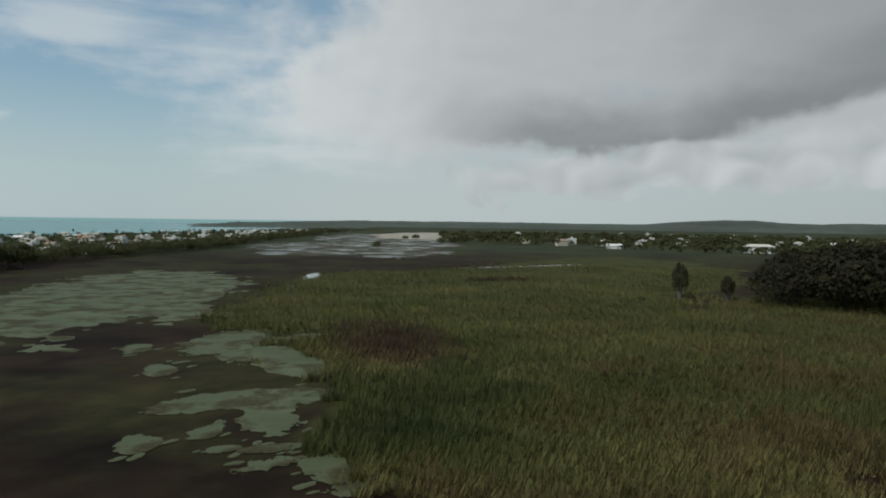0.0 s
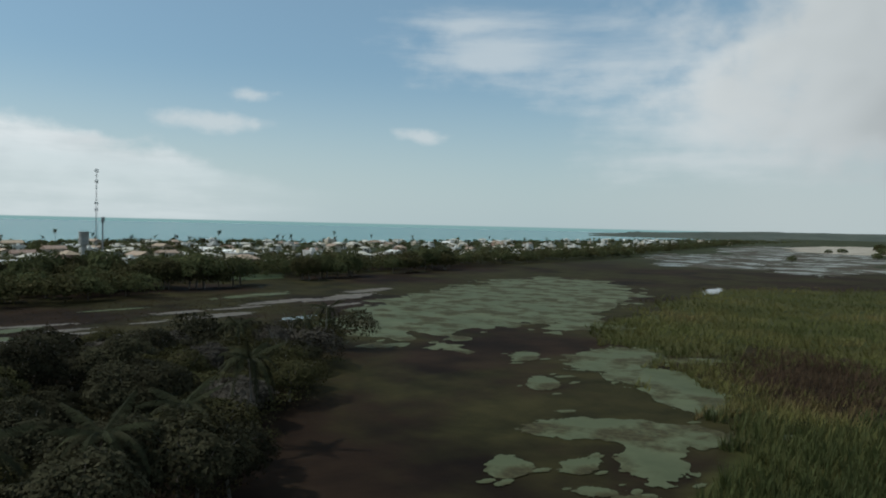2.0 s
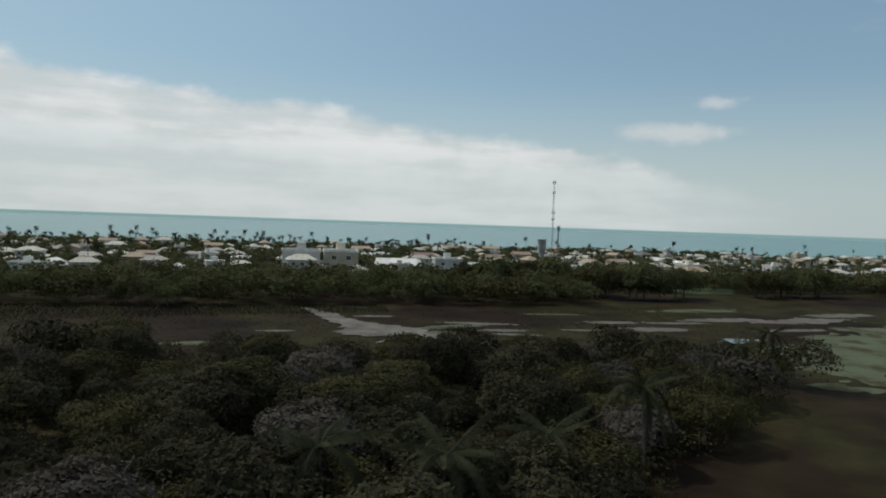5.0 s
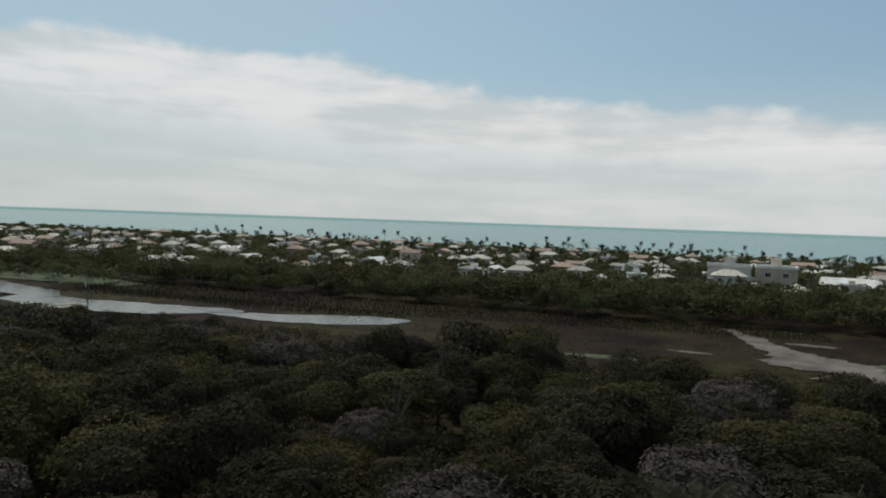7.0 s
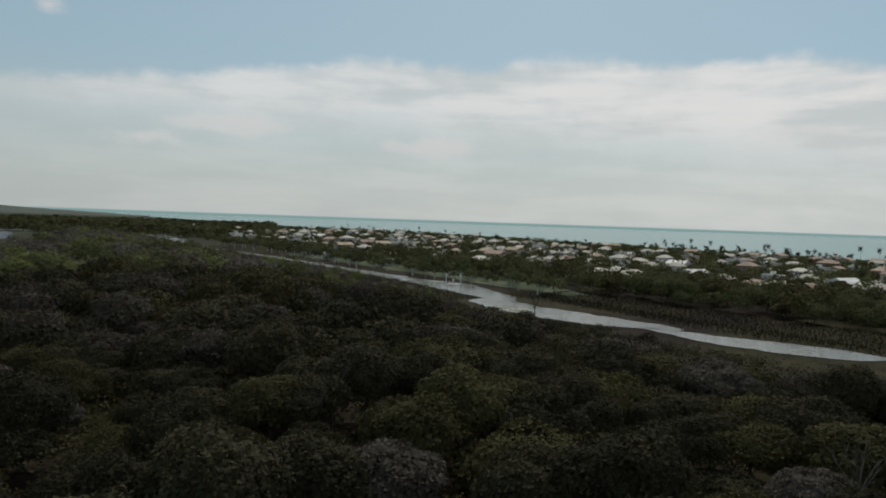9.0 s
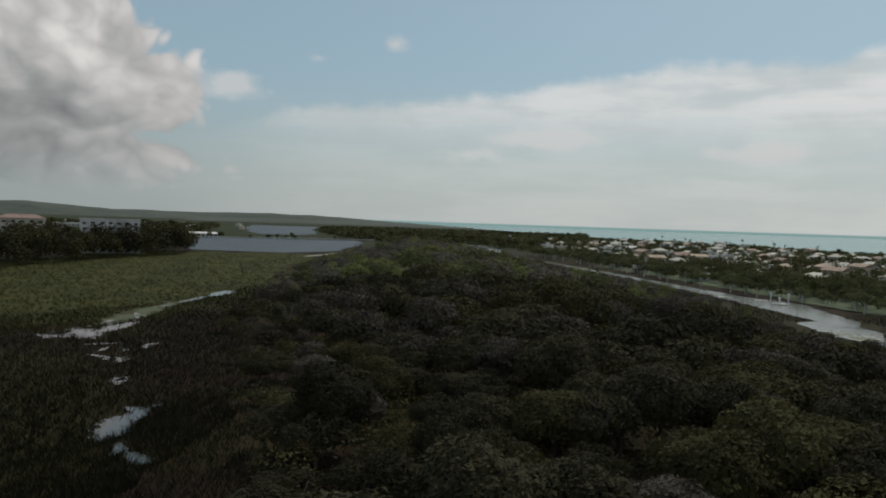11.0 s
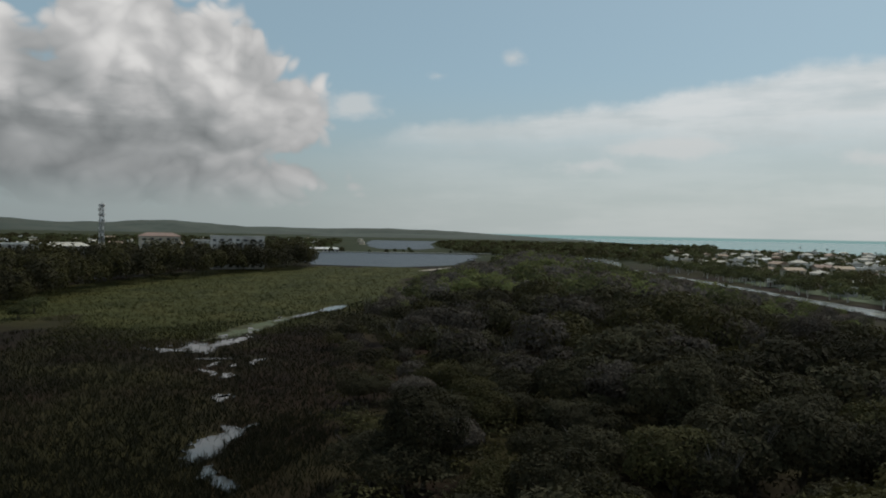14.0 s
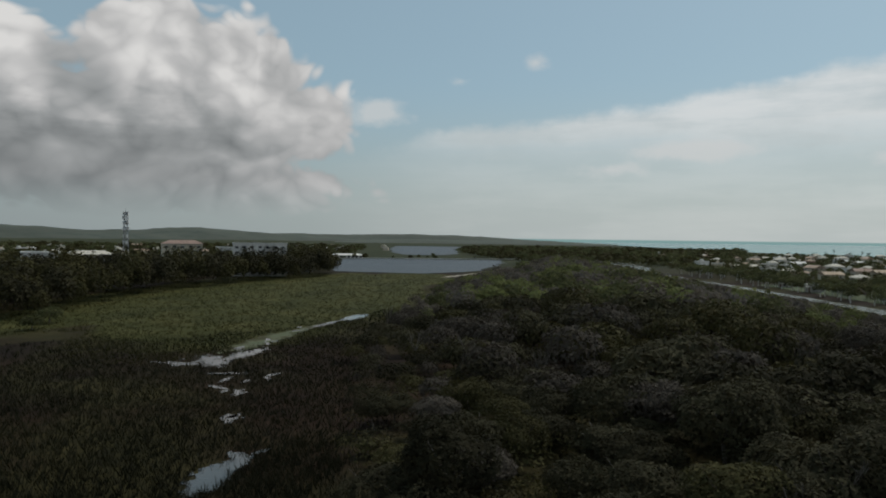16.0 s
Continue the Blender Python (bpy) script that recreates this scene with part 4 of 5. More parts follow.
def edge_scale(x, y):
    """Trees at the wood's rim stay lower than those inside it."""
    best = 99.0
    for (x0, y0), (x1, y1) in zip(WOOD, WOOD[1:] + WOOD[:1]):
        dx, dy = x1 - x0, y1 - y0
        t = max(0.0, min(1.0, ((x - x0) * dx + (y - y0) * dy) / (dx * dx + dy * dy)))
        best = min(best, math.hypot(x - x0 - t * dx, y - y0 - t * dy))
    rim = 0.42 if x < -60 else 0.95
    deep = max(0.0, min(1.0, (best - 18.0) / 30.0)) * max(0.0, min(1.0, (-x - 70.0) / 80.0))
    height = rim + (1 - rim) * min(1.0, best / 26.0) + 0.30 * deep + 0.05 * (x > 6)
    # low growth along the canal
    bank = 99.0
    for (x0, y0), (x1, y1) in zip(CANAL_SIDE, CANAL_SIDE[1:]):
        dx, dy = x1 - x0, y1 - y0
        t = max(0.0, min(1.0, ((x - x0) * dx + (y - y0) * dy) / (dx * dx + dy * dy)))
        bank = min(bank, math.hypot(x - x0 - t * dx, y - y0 - t * dy))
    return min(height, (0.22 + 0.0175 * bank) * (1 + 0.35 * wobble(x, y, 0.05, 2.0)))


kinds = []
for i, (w, h, m, lb, sq) in enumerate([
        (9.0, 6.6, M_LEAF, "dense dark green mangrove tree in the wood", 0.75),
        (8.2, 7.6, M_LEAF, "tall dark green mangrove tree in the wood", 0.85),
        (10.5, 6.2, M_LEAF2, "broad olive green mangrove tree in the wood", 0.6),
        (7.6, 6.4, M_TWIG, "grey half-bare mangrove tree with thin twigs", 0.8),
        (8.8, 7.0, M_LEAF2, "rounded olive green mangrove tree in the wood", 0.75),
        (7.0, 5.2, M_LEAF, "low dark mangrove bush in the wood", 0.75)]):
    t = tree("mangrove_tree", 40 + i, w, h, m, lb, lobes=13, per_lobe=380, leaf=0.165, group="mangrove wood")
    kinds.append(t)
under = [p for p in woods if math.hypot(p[0] - cx0, p[1] - cy0) < 20]
woods = woods[len(under):]
SINGLE = 245
MIDDLE = 575
for i, (x, y) in enumerate(woods[:SINGLE]):
    k = rng0.choices(range(6), (4, 3.0, 2.2, 1.1, 2.5, 1.2))[0]
    s = rng0.choice((rng0.uniform(0.62, 0.85), rng0.uniform(0.9, 1.1), rng0.uniform(1.05, 1.35))) * edge_scale(x, y)
    m = pose(x, y, 0, 0, 0, rng0.uniform(0, 360))
    if i < 6 and kinds[i].get("placed") is None:
        ob = kinds[i]
        ob.matrix_basis = m
        ob["placed"] = 1
    else:
        ob = copy_thing(kinds[k], m)
    ob.scale = (s * rng0.uniform(0.9, 1.1), s * rng0.uniform(0.9, 1.1), s * rng0.uniform(0.78, 1.08))
    if "placed" in ob:
        del ob["placed"]


def joined_trees(name, label, spots, mats, sizes, seed, protos=5, lobes=10, per_lobe=11, leaf=0.42, kind="stuff", category="trees", base=0.12, scale_at=None):
    """Many trees of one wood as one object."""
    rng = np.random.default_rng(seed)
    shapes = [crown_arrays(rng, w, h, h * base, lobes, per_lobe, leaf * (w / 7.5)) for w, h in sizes for _ in range(max(1, protos // len(sizes)))]
    heaps = [Heap() for _ in mats]
    for x, y in spots:
        v, f = shapes[rng.integers(len(shapes))]
        a, s = rng.uniform(0, 6.28), rng.uniform(0.65, 1.3) * (scale_at(x, y) if scale_at else 1.0)
        c, k = math.cos(a) * s, math.sin(a) * s
        r = np.array([[c, k, 0], [-k, c, 0], [0, 0, s * rng.uniform(0.85, 1.15)]])
        heaps[rng.integers(len(mats))].add(v @ r + np.array([x, y, 0.0]), f)
    for hp, m in zip(heaps, mats):
        if hp.n:
            tagged(hp.mesh(name, m), label, category, kind=kind)


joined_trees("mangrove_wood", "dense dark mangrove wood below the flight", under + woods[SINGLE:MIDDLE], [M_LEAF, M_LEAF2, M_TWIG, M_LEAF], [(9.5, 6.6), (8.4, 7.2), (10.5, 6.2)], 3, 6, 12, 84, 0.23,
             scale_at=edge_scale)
joined_trees("mangrove_wood", "dense olive and grey mangrove wood on the peninsula", woods[MIDDLE:], [M_HAZED_LEAF, M_TWIG, M_TREE, M_GREY], [(9.5, 6.6), (8.4, 7.2), (10.5, 6.2)], 4, 6, 10, 36, 0.38,
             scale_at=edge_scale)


undergrowth = scatter(rng0, WOOD, 4.6, test=lambda x, y: 20 < math.hypot(x - cx0, y - cy0) < 125)
joined_trees("undergrowth", "low dark bushes under the mangrove trees", undergrowth, [M_LEAF, M_LEAF2], [(5.6, 3.2), (4.8, 2.6)], 14, 4, 7, 26, 0.22, category="bushes", base=0.0)
ob = copy_thing(kinds[4], pose(-45, 115, 0, 0, 0, 30))
ob.scale = (1.15, 1.15, 1.15)

# ---- near palms and dead trees in the wood ----
NEARPALM = palm(61, 10.0, 18, 4.6, "coconut palm rising out of the mangrove wood", "palms in the wood", split=True)
NEARPALM.matrix_basis = pose(27, 83, 0, 0, 0, 40)
for x, y, s, turn in NEAR_PALMS[1:]:
    ob = copy_thing(NEARPALM, pose(x, y, 0, 0, 0, turn))
    ob.scale = (s * 1.15, s * 1.15, s * 0.95)


def bare_tree(seed, height):
    rng = random.Random(seed)
    root = thing("bare_tree", "bare grey dead tree standing in the wood", "tree", "dead trees in the wood")
    bm = bmesh.new()
    tube(bm, (0, 0, -0.2), (0.2, 0.1, height * 0.5), 0.16, 0.1, 6)
    part("trunk", bm, M_BARK, root)
    for k in range(7):
        a, z = rng.uniform(0, 6.28), height * rng.uniform(0.4, 0.5)
        e = Vector((math.cos(a) * height * 0.22, math.sin(a) * height * 0.22, height * rng.uniform(0.8, 1.0)))
        bm = bmesh.new()
        tube(bm, (0.2, 0.1, z), e, 0.06, 0.03, 5)
        for j in range(4):
            q = Vector((0.2, 0.1, z)).lerp(e, rng.uniform(0.3, 0.9))
            tube(bm, q, q + Vector((rng.uniform(-0.7, 0.7), rng.uniform(-0.7, 0.7), rng.uniform(0.5, 1.2))), 0.03, 0.012, 4)
        part("branch", bm, M_BARK, root)
    return root


BARE = [bare_tree(5, 8.0), bare_tree(6, 7.0)]
bare_spots = [p for i, p in enumerate(woods[:520]) if i % 19 == 4]
for i, (x, y) in enumerate(bare_spots):
    m = pose(x + 2.2, y + 1.4, 0, 0, 0, rng0.uniform(0, 360))
    ob = BARE[i] if i < 2 else copy_thing(BARE[i % 2], m)
    ob.matrix_basis = m
    ob.scale = (1, 1, rng0.uniform(0.9, 1.15))


# ---- reeds and sedge ----
def in_pool(x, y, grow=1.0):
    for px, py, a, b, turn in POOLS:
        c, s = math.cos(radians(turn)), math.sin(radians(turn))
        dx, dy = x - px, y - py
        if ((c * dx + s * dy) / a) ** 2 + ((c * dy - s * dx) / b) ** 2 < grow:
            return True
    return False


def near_water(x, y):
    return any((x - bx) ** 2 + (y - by) ** 2 < (bw * 0.55) ** 2 for bx, by, bw in BANKS)


def tufts(name, label, mat, spots, blades, height, width, lean, seed):
    """Tufts of narrow bent blades as one mesh."""
    rng = np.random.default_rng(seed)
    p = np.repeat(np.array(spots), blades, axis=0)
    n = len(p)
    a = rng.uniform(0, 6.28, n)
    r = rng.uniform(0.05, 0.4, n)
    root = np.stack([p[:, 0] + np.cos(a) * r, p[:, 1] + np.sin(a) * r, np.full(n, 0.02)], 1)
    h = height * rng.uniform(0.6, 1.2, n)
    patch = np.array([0.75 + 0.6 * (0.5 + 0.5 * noise.noise(Vector((x * 0.06, y * 0.06, 3.0)))) for x, y in spots])
    h = h * np.repeat(patch, blades)
    out = np.stack([np.cos(a) * lean * h, np.sin(a) * lean * h, h], 1) * rng.uniform(0.7, 1.1, (n, 1))
    side = np.stack([-np.sin(a + 0.6), np.cos(a + 0.6), np.zeros(n)], 1) * (width * rng.uniform(0.6, 1.3, n))[:, None]
    v = np.stack([root - side, root + side, root + out + side * 0.35, root + out - side * 0.35], 1).reshape(-1, 3)
    return tagged(mesh_object(name, v, np.arange(4 * n).reshape(-1, 4), mat), label, "reeds", kind="stuff")


rng3 = random.Random(33)
reed_spots, meadow, sedge_spots, rushes = [], [], [], []
for _ in range(230000):
    az, r = rng3.uniform(-150, 104), 32 * (430 / 32) ** rng3.random()
    if 22 < az < 104 or az < -98:
        x, y = math.sin(radians(az)) * r, math.cos(radians(az)) * r
        if in_pool(x, y, 0.72) or inside(WOOD, x, y):
            continue
        g = green(x, y) + 0.25 * wobble(x, y, 0.035) + 0.12 * wobble(x, y, 0.2, 8.0)
        if g > 0.02 or (math.hypot(x - 116, y - 79) < 30 and g > rng3.uniform(-0.7, 0.05)):
            (reed_spots if az > 0 else meadow).append((x, y))
        elif az < -98:
            if r < 150 and rng3.random() < 0.5:
                rushes.append((x, y))
for _ in range(9000):
    x, y = W(rng3.uniform(-130, 150), rng3.uniform(130, 205))[:2]
    if not in_pool(x, y) and not inside(WOOD, x, y):
        sedge_spots.append((x, y))
reed_spots = reed_spots[:42000]
def tall_clump(x, y):
    return math.hypot((x - 78) / 26, (y - 52) / 17) < 1 + 0.6 * wobble(x, y, 0.08, 4.0)


bulrush = [p for p in reed_spots if tall_clump(*p) and rng3.random() < 0.72]
bulrush_set = set(bulrush)
dry = [p for p in reed_spots if p not in bulrush_set and p[0] > 0 and 0.9 * wobble(p[0], p[1], 0.05, 6.0) + (58 - p[1]) / 80 - math.hypot(*p) / 500 > rng3.uniform(-0.1, 0.9)]
taken = bulrush_set | set(dry)
reed_spots = [p for p in reed_spots if p not in taken]
tufts("meadow_grass", "low olive green grass of the wet meadow", M_MEADOW, meadow[:16000], 6, 0.50, 0.035, 0.45, 13)
tufts("bulrushes", "dense dark green bulrushes beside the weedy pools", M_BULRUSH, bulrush, 7, 1.65, 0.06, 0.35, 11)
tufts("dry_reeds", "brown dry reed stems among the green bed", M_DRY, dry, 6, 1.2, 0.055, 0.5, 12)
tufts("reed_bed", "tall green reeds with dry tips on the marsh", M_SHADED_REED, reed_spots, 6, 1.25, 0.055, 0.5, 1)
tufts("sedge", "low brown sedge on the wet marsh", M_SEDGE, sedge_spots, 4, 0.26, 0.06, 1.1, 2)


# ---- dark rushes round the wood and along the banks ----
rushes += scatter(rng3, [(-6, 22), (-38, 12), (-66, -4), (-96, -24), (-128, -46), (-196, -70), (-200, -96), (-150, -100), (-110, -108), (-70, -86), (-30, -50), (-6, -30)], 1.15,
                 test=lambda x, y: not in_pool(x, y, 1.2) and green(x, y) < 0.2)
rushes += scatter(rng3, [(-122, 73), (-160, 61), (-184, 62), (-232, 71), (-300, 42), (-300, 58), (-236, 90), (-200, 98), (-186, 72), (-168, 76), (-150, 88), (-134, 104)], 1.2, test=lambda x, y: not near_water(x, y))
rushes += scatter(rng3, [(-34, 10), (-70, -14), (-64, -24), (-36, -8), (-24, 8)], 0.8, test=lambda x, y: not in_pool(x, y, 1.1))
rushes += scatter(rng3, [(-98, 140), (-140, 122), (-200, 104), (-206, 112), (-150, 132), (-110, 150)], 1.2, test=lambda x, y: not near_water(x, y))
rushes += scatter(rng3, [tuple(W(u, v)[:2]) for u, v in ((-150, 170), (-40, 176), (60, 190), (60, 207), (-150, 207))], 1.2)
rushes += scatter(rng3, [tuple(W(u, v)[:2]) for u, v in ((-120, 128), (-60, 132), (30, 126), (40, 134), (-60, 146), (-118, 138))], 1.7)
def withered(x, y):
    """True where reeds are dead, with a ragged edge."""
    return green(x, y) < 0.18 * wobble(x, y, 0.12, 2.0) + rng3.uniform(-0.35, 0.02)


dead = scatter(rng3, [(86, 62), (104, 98), (140, 116), (152, 92), (128, 56), (106, 44)], 1.0, test=lambda x, y: withered(x, y) and not in_pool(x, y, 0.9)) + scatter(rng3, [(262, 140), (278, 132), (288, 120), (280, 118), (266, 130)], 1.0)
tufts("dead_reeds", "patch of dead brown reeds in the green bed", M_DEAD, dead, 6, 1.15, 0.06, 0.45, 6)
tufts("rushes", "dark rushes at the edge of the marsh", M_RUSH, rushes, 4, 0.70, 0.05, 0.55, 4)

# ---- houses ----
def window(parent, x, y, z, w, h, face, split=False):
    """A framed pane set on a wall that faces -y (0), +x (1), +y (2) or -x (3)."""
    bm = bmesh.new()
    if split:
        m = pose(x, y, z, 0, 0, 90 * face)
        for x0, x1, z0, z1 in ((-w / 2, w / 2, -h / 2, -h / 2 + 0.09), (-w / 2, w / 2, h / 2 - 0.09, h / 2), (-w / 2, -w / 2 + 0.09, -h / 2 + 0.09, h / 2 - 0.09), (w / 2 - 0.09, w / 2, -h / 2 + 0.09, h / 2 - 0.09),
                               (-0.03, 0.03, -h / 2 + 0.09, h / 2 - 0.09)):
            box(bm, x0, x1, -0.07, 0.05, z0, z1)
        bmesh.ops.transform(bm, matrix=m, verts=bm.verts)
        frame_ob = part("window", bm, M_FRAME, parent)
        pane = box(bmesh.new(), -w / 2 + 0.09, w / 2 - 0.09, -0.03, 0.02, -h / 2 + 0.09, h / 2 - 0.09)
        bmesh.ops.transform(pane, matrix=m, verts=pane.verts)
        part("pane", pane, M_GLASS, frame_ob)
        return frame_ob
    box(bm, -w / 2, w / 2, -0.05, 0.05, -h / 2, h / 2, 0.0, 0)
    box(bm, -w / 2 + 0.09, w / 2 - 0.09, -0.075, 0.02, -h / 2 + 0.09, h / 2 - 0.09, 0.0, 1)
    box(bm, -0.03, 0.03, -0.09, 0.02, -h / 2 + 0.09, h / 2 - 0.09, 0.0, 0)
    bmesh.ops.transform(bm, matrix=pose(x, y, z, 0, 0, 90 * face), verts=bm.verts)
    return part("window", bm, (M_FRAME, M_GLASS), parent)


def hip_roof(w, d, z, rise, over=0.6, ridge=0.4, thick=0.18):
    """A hipped roof with eaves; ridge is its share of the length."""
    bm = bmesh.new()
    a, b = w / 2 + over, d / 2 + over
    r = max(0.0, a * ridge)
    lo = [bm.verts.new(p) for p in ((-a, -b, z - thick), (a, -b, z - thick), (a, b, z - thick), (-a, b, z - thick))]
    ev = [bm.verts.new(p) for p in ((-a, -b, z), (a, -b, z), (a, b, z), (-a, b, z))]
    r0, r1 = bm.verts.new((-r, 0, z + rise)), bm.verts.new((r, 0, z + rise))
    bm.faces.new(lo[::-1])
    for i in range(4):
        bm.faces.new((lo[i], lo[(i + 1) % 4], ev[(i + 1) % 4], ev[i]))
    bm.faces.new((ev[0], ev[1], r1, r0))
    bm.faces.new((ev[2], ev[3], r0, r1))
    bm.faces.new((ev[1], ev[2], r1))
    bm.faces.new((ev[3], ev[0], r0))
    return bm


def flat_roof(w, d, z, wall):
    """A slab with a low parapet round it."""
    bm = bmesh.new()
    a, b, p = w / 2 + 0.3, d / 2 + 0.3, 0.5
    box(bm, -a, a, -b, b, z, z + 0.22)
    for x0, x1, y0, y1 in ((-a, a, -b, -b + 0.18), (-a, a, b - 0.18, b), (-a, -a + 0.18, -b + 0.18, b - 0.18), (a - 0.18, a, -b + 0.18, b - 0.18)):
        box(bm, x0, x1, y0, y1, z + 0.22, z + 0.22 + p)
    return bm


def house(w, d, storeys, roof, wall, roof_mat, label, wing=False, porch=True, tank=False, plain=False):
    root = thing("house", label, "house", "houses of the seaside town")
    h = 2.9 * storeys + 0.3
    bm = bmesh.new()
    box(bm, -w / 2, w / 2, -d / 2, d / 2, -0.3, h)
    if wing:
        box(bm, w / 2 - 0.01, w / 2 + w * 0.38, -d / 2 + 1.2, d / 2 - 0.8, -0.3, 3.1)
    part("wall", bm, wall, root)
    if roof == "hip":
        part("roof", hip_roof(w, d, h, min(w, d) * 0.24, 0.7, 0.35), roof_mat, root)
    elif roof == "gable":
        part("roof", hip_roof(w, d, h, min(w, d) * 0.22, 0.6, 0.98), roof_mat, root)
    else:
        part("roof", flat_roof(w, d, h, wall), roof_mat, root)
    if wing:
        bm = hip_roof(w * 0.38, d - 2.0, 3.1, 1.0, 0.4, 0.5) if roof != "flat" else box(bmesh.new(), -w * 0.19 - 0.2, w * 0.19 + 0.3, -d / 2 + 0.9, d / 2 - 0.6, 3.1, 3.4)
        bmesh.ops.transform(bm, matrix=Matrix.Translation((w / 2 + w * 0.19 + 0.02, 0.2 if roof != "flat" else 0, 0)), verts=bm.verts)
        part("wing_roof", bm, roof_mat, root)
    for s in range(storeys):
        z = 1.55 + 2.9 * s
        n = 3 if w > 11 else 2
        for i in range(n):
            x = (i - (n - 1) / 2) * w / (n + 0.3)
            if (s == 0 and i == 0) or (plain and (i == 1 or s == 0)):
                continue
            window(root, x, -d / 2, z, 1.9 if s == 0 else 1.5, 1.25, 0)
        if plain:
            continue
        window(root, -w / 2, 0, z, 1.4, 1.1, 3)
        if not (wing and s == 0):
            window(root, w / 2, 0, z, 1.4, 1.1, 1)
    x = -(1 if w <= 11 else 2) / 2 * w / (2.3 if w <= 11 else 3.3) * (1 if w <= 11 else 1)
    part("door", box(bmesh.new(), x - 0.5, x + 0.5, -d / 2 - 0.06, -d / 2 + 0.02, 0.0, 2.1), M_WOOD, root)
    if porch:
        bm = bmesh.new()
        box(bm, -w / 2, w * 0.25, -d / 2 - 2.6, -d / 2 - 0.02, 2.55, 2.72)
        part("porch_roof", bm, roof_mat, root)
        for px in () if plain else (-w / 2 + 0.25, -w * 0.1, w * 0.25 - 0.25):
            part("post", box(bmesh.new(), px - 0.1, px + 0.1, -d / 2 - 2.5, -d / 2 - 2.3, -0.2, 2.55), wall, root)
    if tank:
        bm = bmesh.new()
        box(bm, -1.3, 1.3, -1.3, 1.3, h + 0.2, h + 2.6)
        part("water_tank", bm, wall, root)
    return root


def house_set(plain):
    return [
        house(12, 9, 2, "hip", M_WALLW, M_ROOFC, "white two-storey house with a pale hipped roof", wing=True, plain=plain),
        house(14, 10, 1, "hip", M_WALLC, M_ROOFC, "cream bungalow with a pale tiled roof", porch=True, plain=plain),
        house(11, 9, 2, "flat", M_WALLW, M_ROOFW, "white flat-roofed two-storey villa", wing=True, tank=True, plain=plain),
        house(13, 9, 2, "gable", M_WALLC, M_ROOFT, "cream two-storey house with a clay roof", porch=True, plain=plain),
        house(10, 8, 1, "hip", M_WALLW, M_ROOFT, "small white bungalow with a clay roof", plain=plain),
        house(15, 10, 1, "gable", M_WALLW, M_ROOFW, "long white bungalow with a bright roof", porch=True, plain=plain),
        house(12, 10, 2, "hip", M_WALLP, M_ROOFT, "pink brown two-storey house with a clay roof", porch=False, plain=plain),
        house(10, 10, 2, "flat", M_WALLC, M_ROOFW, "cream cubic villa with a white flat roof", porch=False, tank=True, plain=plain),
    ]


HOUSES = house_set(False) + house_set(True)
rng1 = random.Random(11)
used = [0] * len(HOUSES)
house_spots = []
FAR_HOUSES = []


def put_house(x, y, turn, k, s=1.0):
    m = pose(x, y, 0.05, 0, 0, turn)
    r = math.hypot(x, y)
    k += 8 * (r > 470)
    house_spots.append((x, y))
    if r > 570:
        FAR_HOUSES.append((m @ Matrix.Diagonal((s, s, s, 1)), k))
        return
    if used[k] == 0:
        ob = HOUSES[k]
        ob.matrix_basis = m
    else:
        ob = copy_thing(HOUSES[k], m)
    used[k] += 1
    ob.scale = (s, s, s * rng1.uniform(0.94, 1.06))
    return ob


def far_enough(x, y, d, spots):
    return all((x - a) ** 2 + (y - b) ** 2 > d * d for a, b in spots)


def town(count, u0, u1, v0, v1, weights, gap=17.0, tries=20000, turn0=24.0):
    n = 0
    for _ in range(tries):
        if n >= count:
            return
        u, v = rng1.uniform(u0, u1), rng1.uniform(v0, v1)
        p = W(u, v)
        if not far_enough(p.x, p.y, gap, house_spots):
            continue
        k = rng1.choices(range(8), weights)[0]
        put_house(p.x, p.y, turn0 + rng1.choice((0, 0, 90, -90)) + rng1.uniform(-12, 12), k, rng1.uniform(0.62, 0.92))
        n += 1


MIXED = (4, 5, 1.8, 2.2, 2.2, 1.6, 1.2, 1.2)
put_house(-92, 322, 20, 2, 1.5)
put_house(-76, 330, 20, 7, 1.5)
put_house(-86, 306, 24, 0, 1.0)
put_house(-50, 336, 18, 5, 1.3)
put_house(-28, 342, 18, 2, 1.15)
put_house(-10, 348, 20, 5, 1.1)
put_house(92, 398, 24, 7, 1.05)
town(150, -120, 330, 275, 575, MIXED, 15)
town(95, 300, 900, 285, 590, (3, 3, 3, 1.5, 1, 2.5, 0.4, 2.5), 18)
town(26, 800, 1500, 330, 600, (2, 2, 4, 1, 1, 4, 0.3, 3), 26)
town(165, -520, -100, 235, 575, (4, 6, 1.6, 2.2, 2.0, 1.8, 0.8, 1.0), 15)
town(120, -1000, -480, 230, 600, (4, 6, 1.6, 2.2, 2.0, 1.8, 0.8, 1.0), 18)


def town_polar(count, az0, az1, r0, r1, weights, gap=22.0):
    n = 0
    for _ in range(20000):
        if n >= count:
            return
        az, r = rng1.uniform(az0, az1), rng1.uniform(r0, r1)
        p = polar(az, r)
        if not far_enough(p.x, p.y, gap, house_spots):
            continue
        k = rng1.choices(range(8), weights)[0]
        put_house(p.x, p.y, -az + 180 + rng1.uniform(-25, 25), k, rng1.uniform(0.75, 1.05))
        n += 1


town_polar(34, 66, 93, 700, 1500, (2, 2, 4, 1, 1, 4, 0.3, 2), 34)
town_polar(40, -150, -128, 560, 1250, (2, 2, 4, 1, 1, 4, 0.6, 3), 24)
town_polar(14, -128, -119, 900, 1500, (2, 2, 4, 1, 1, 4, 0.3, 3), 30)



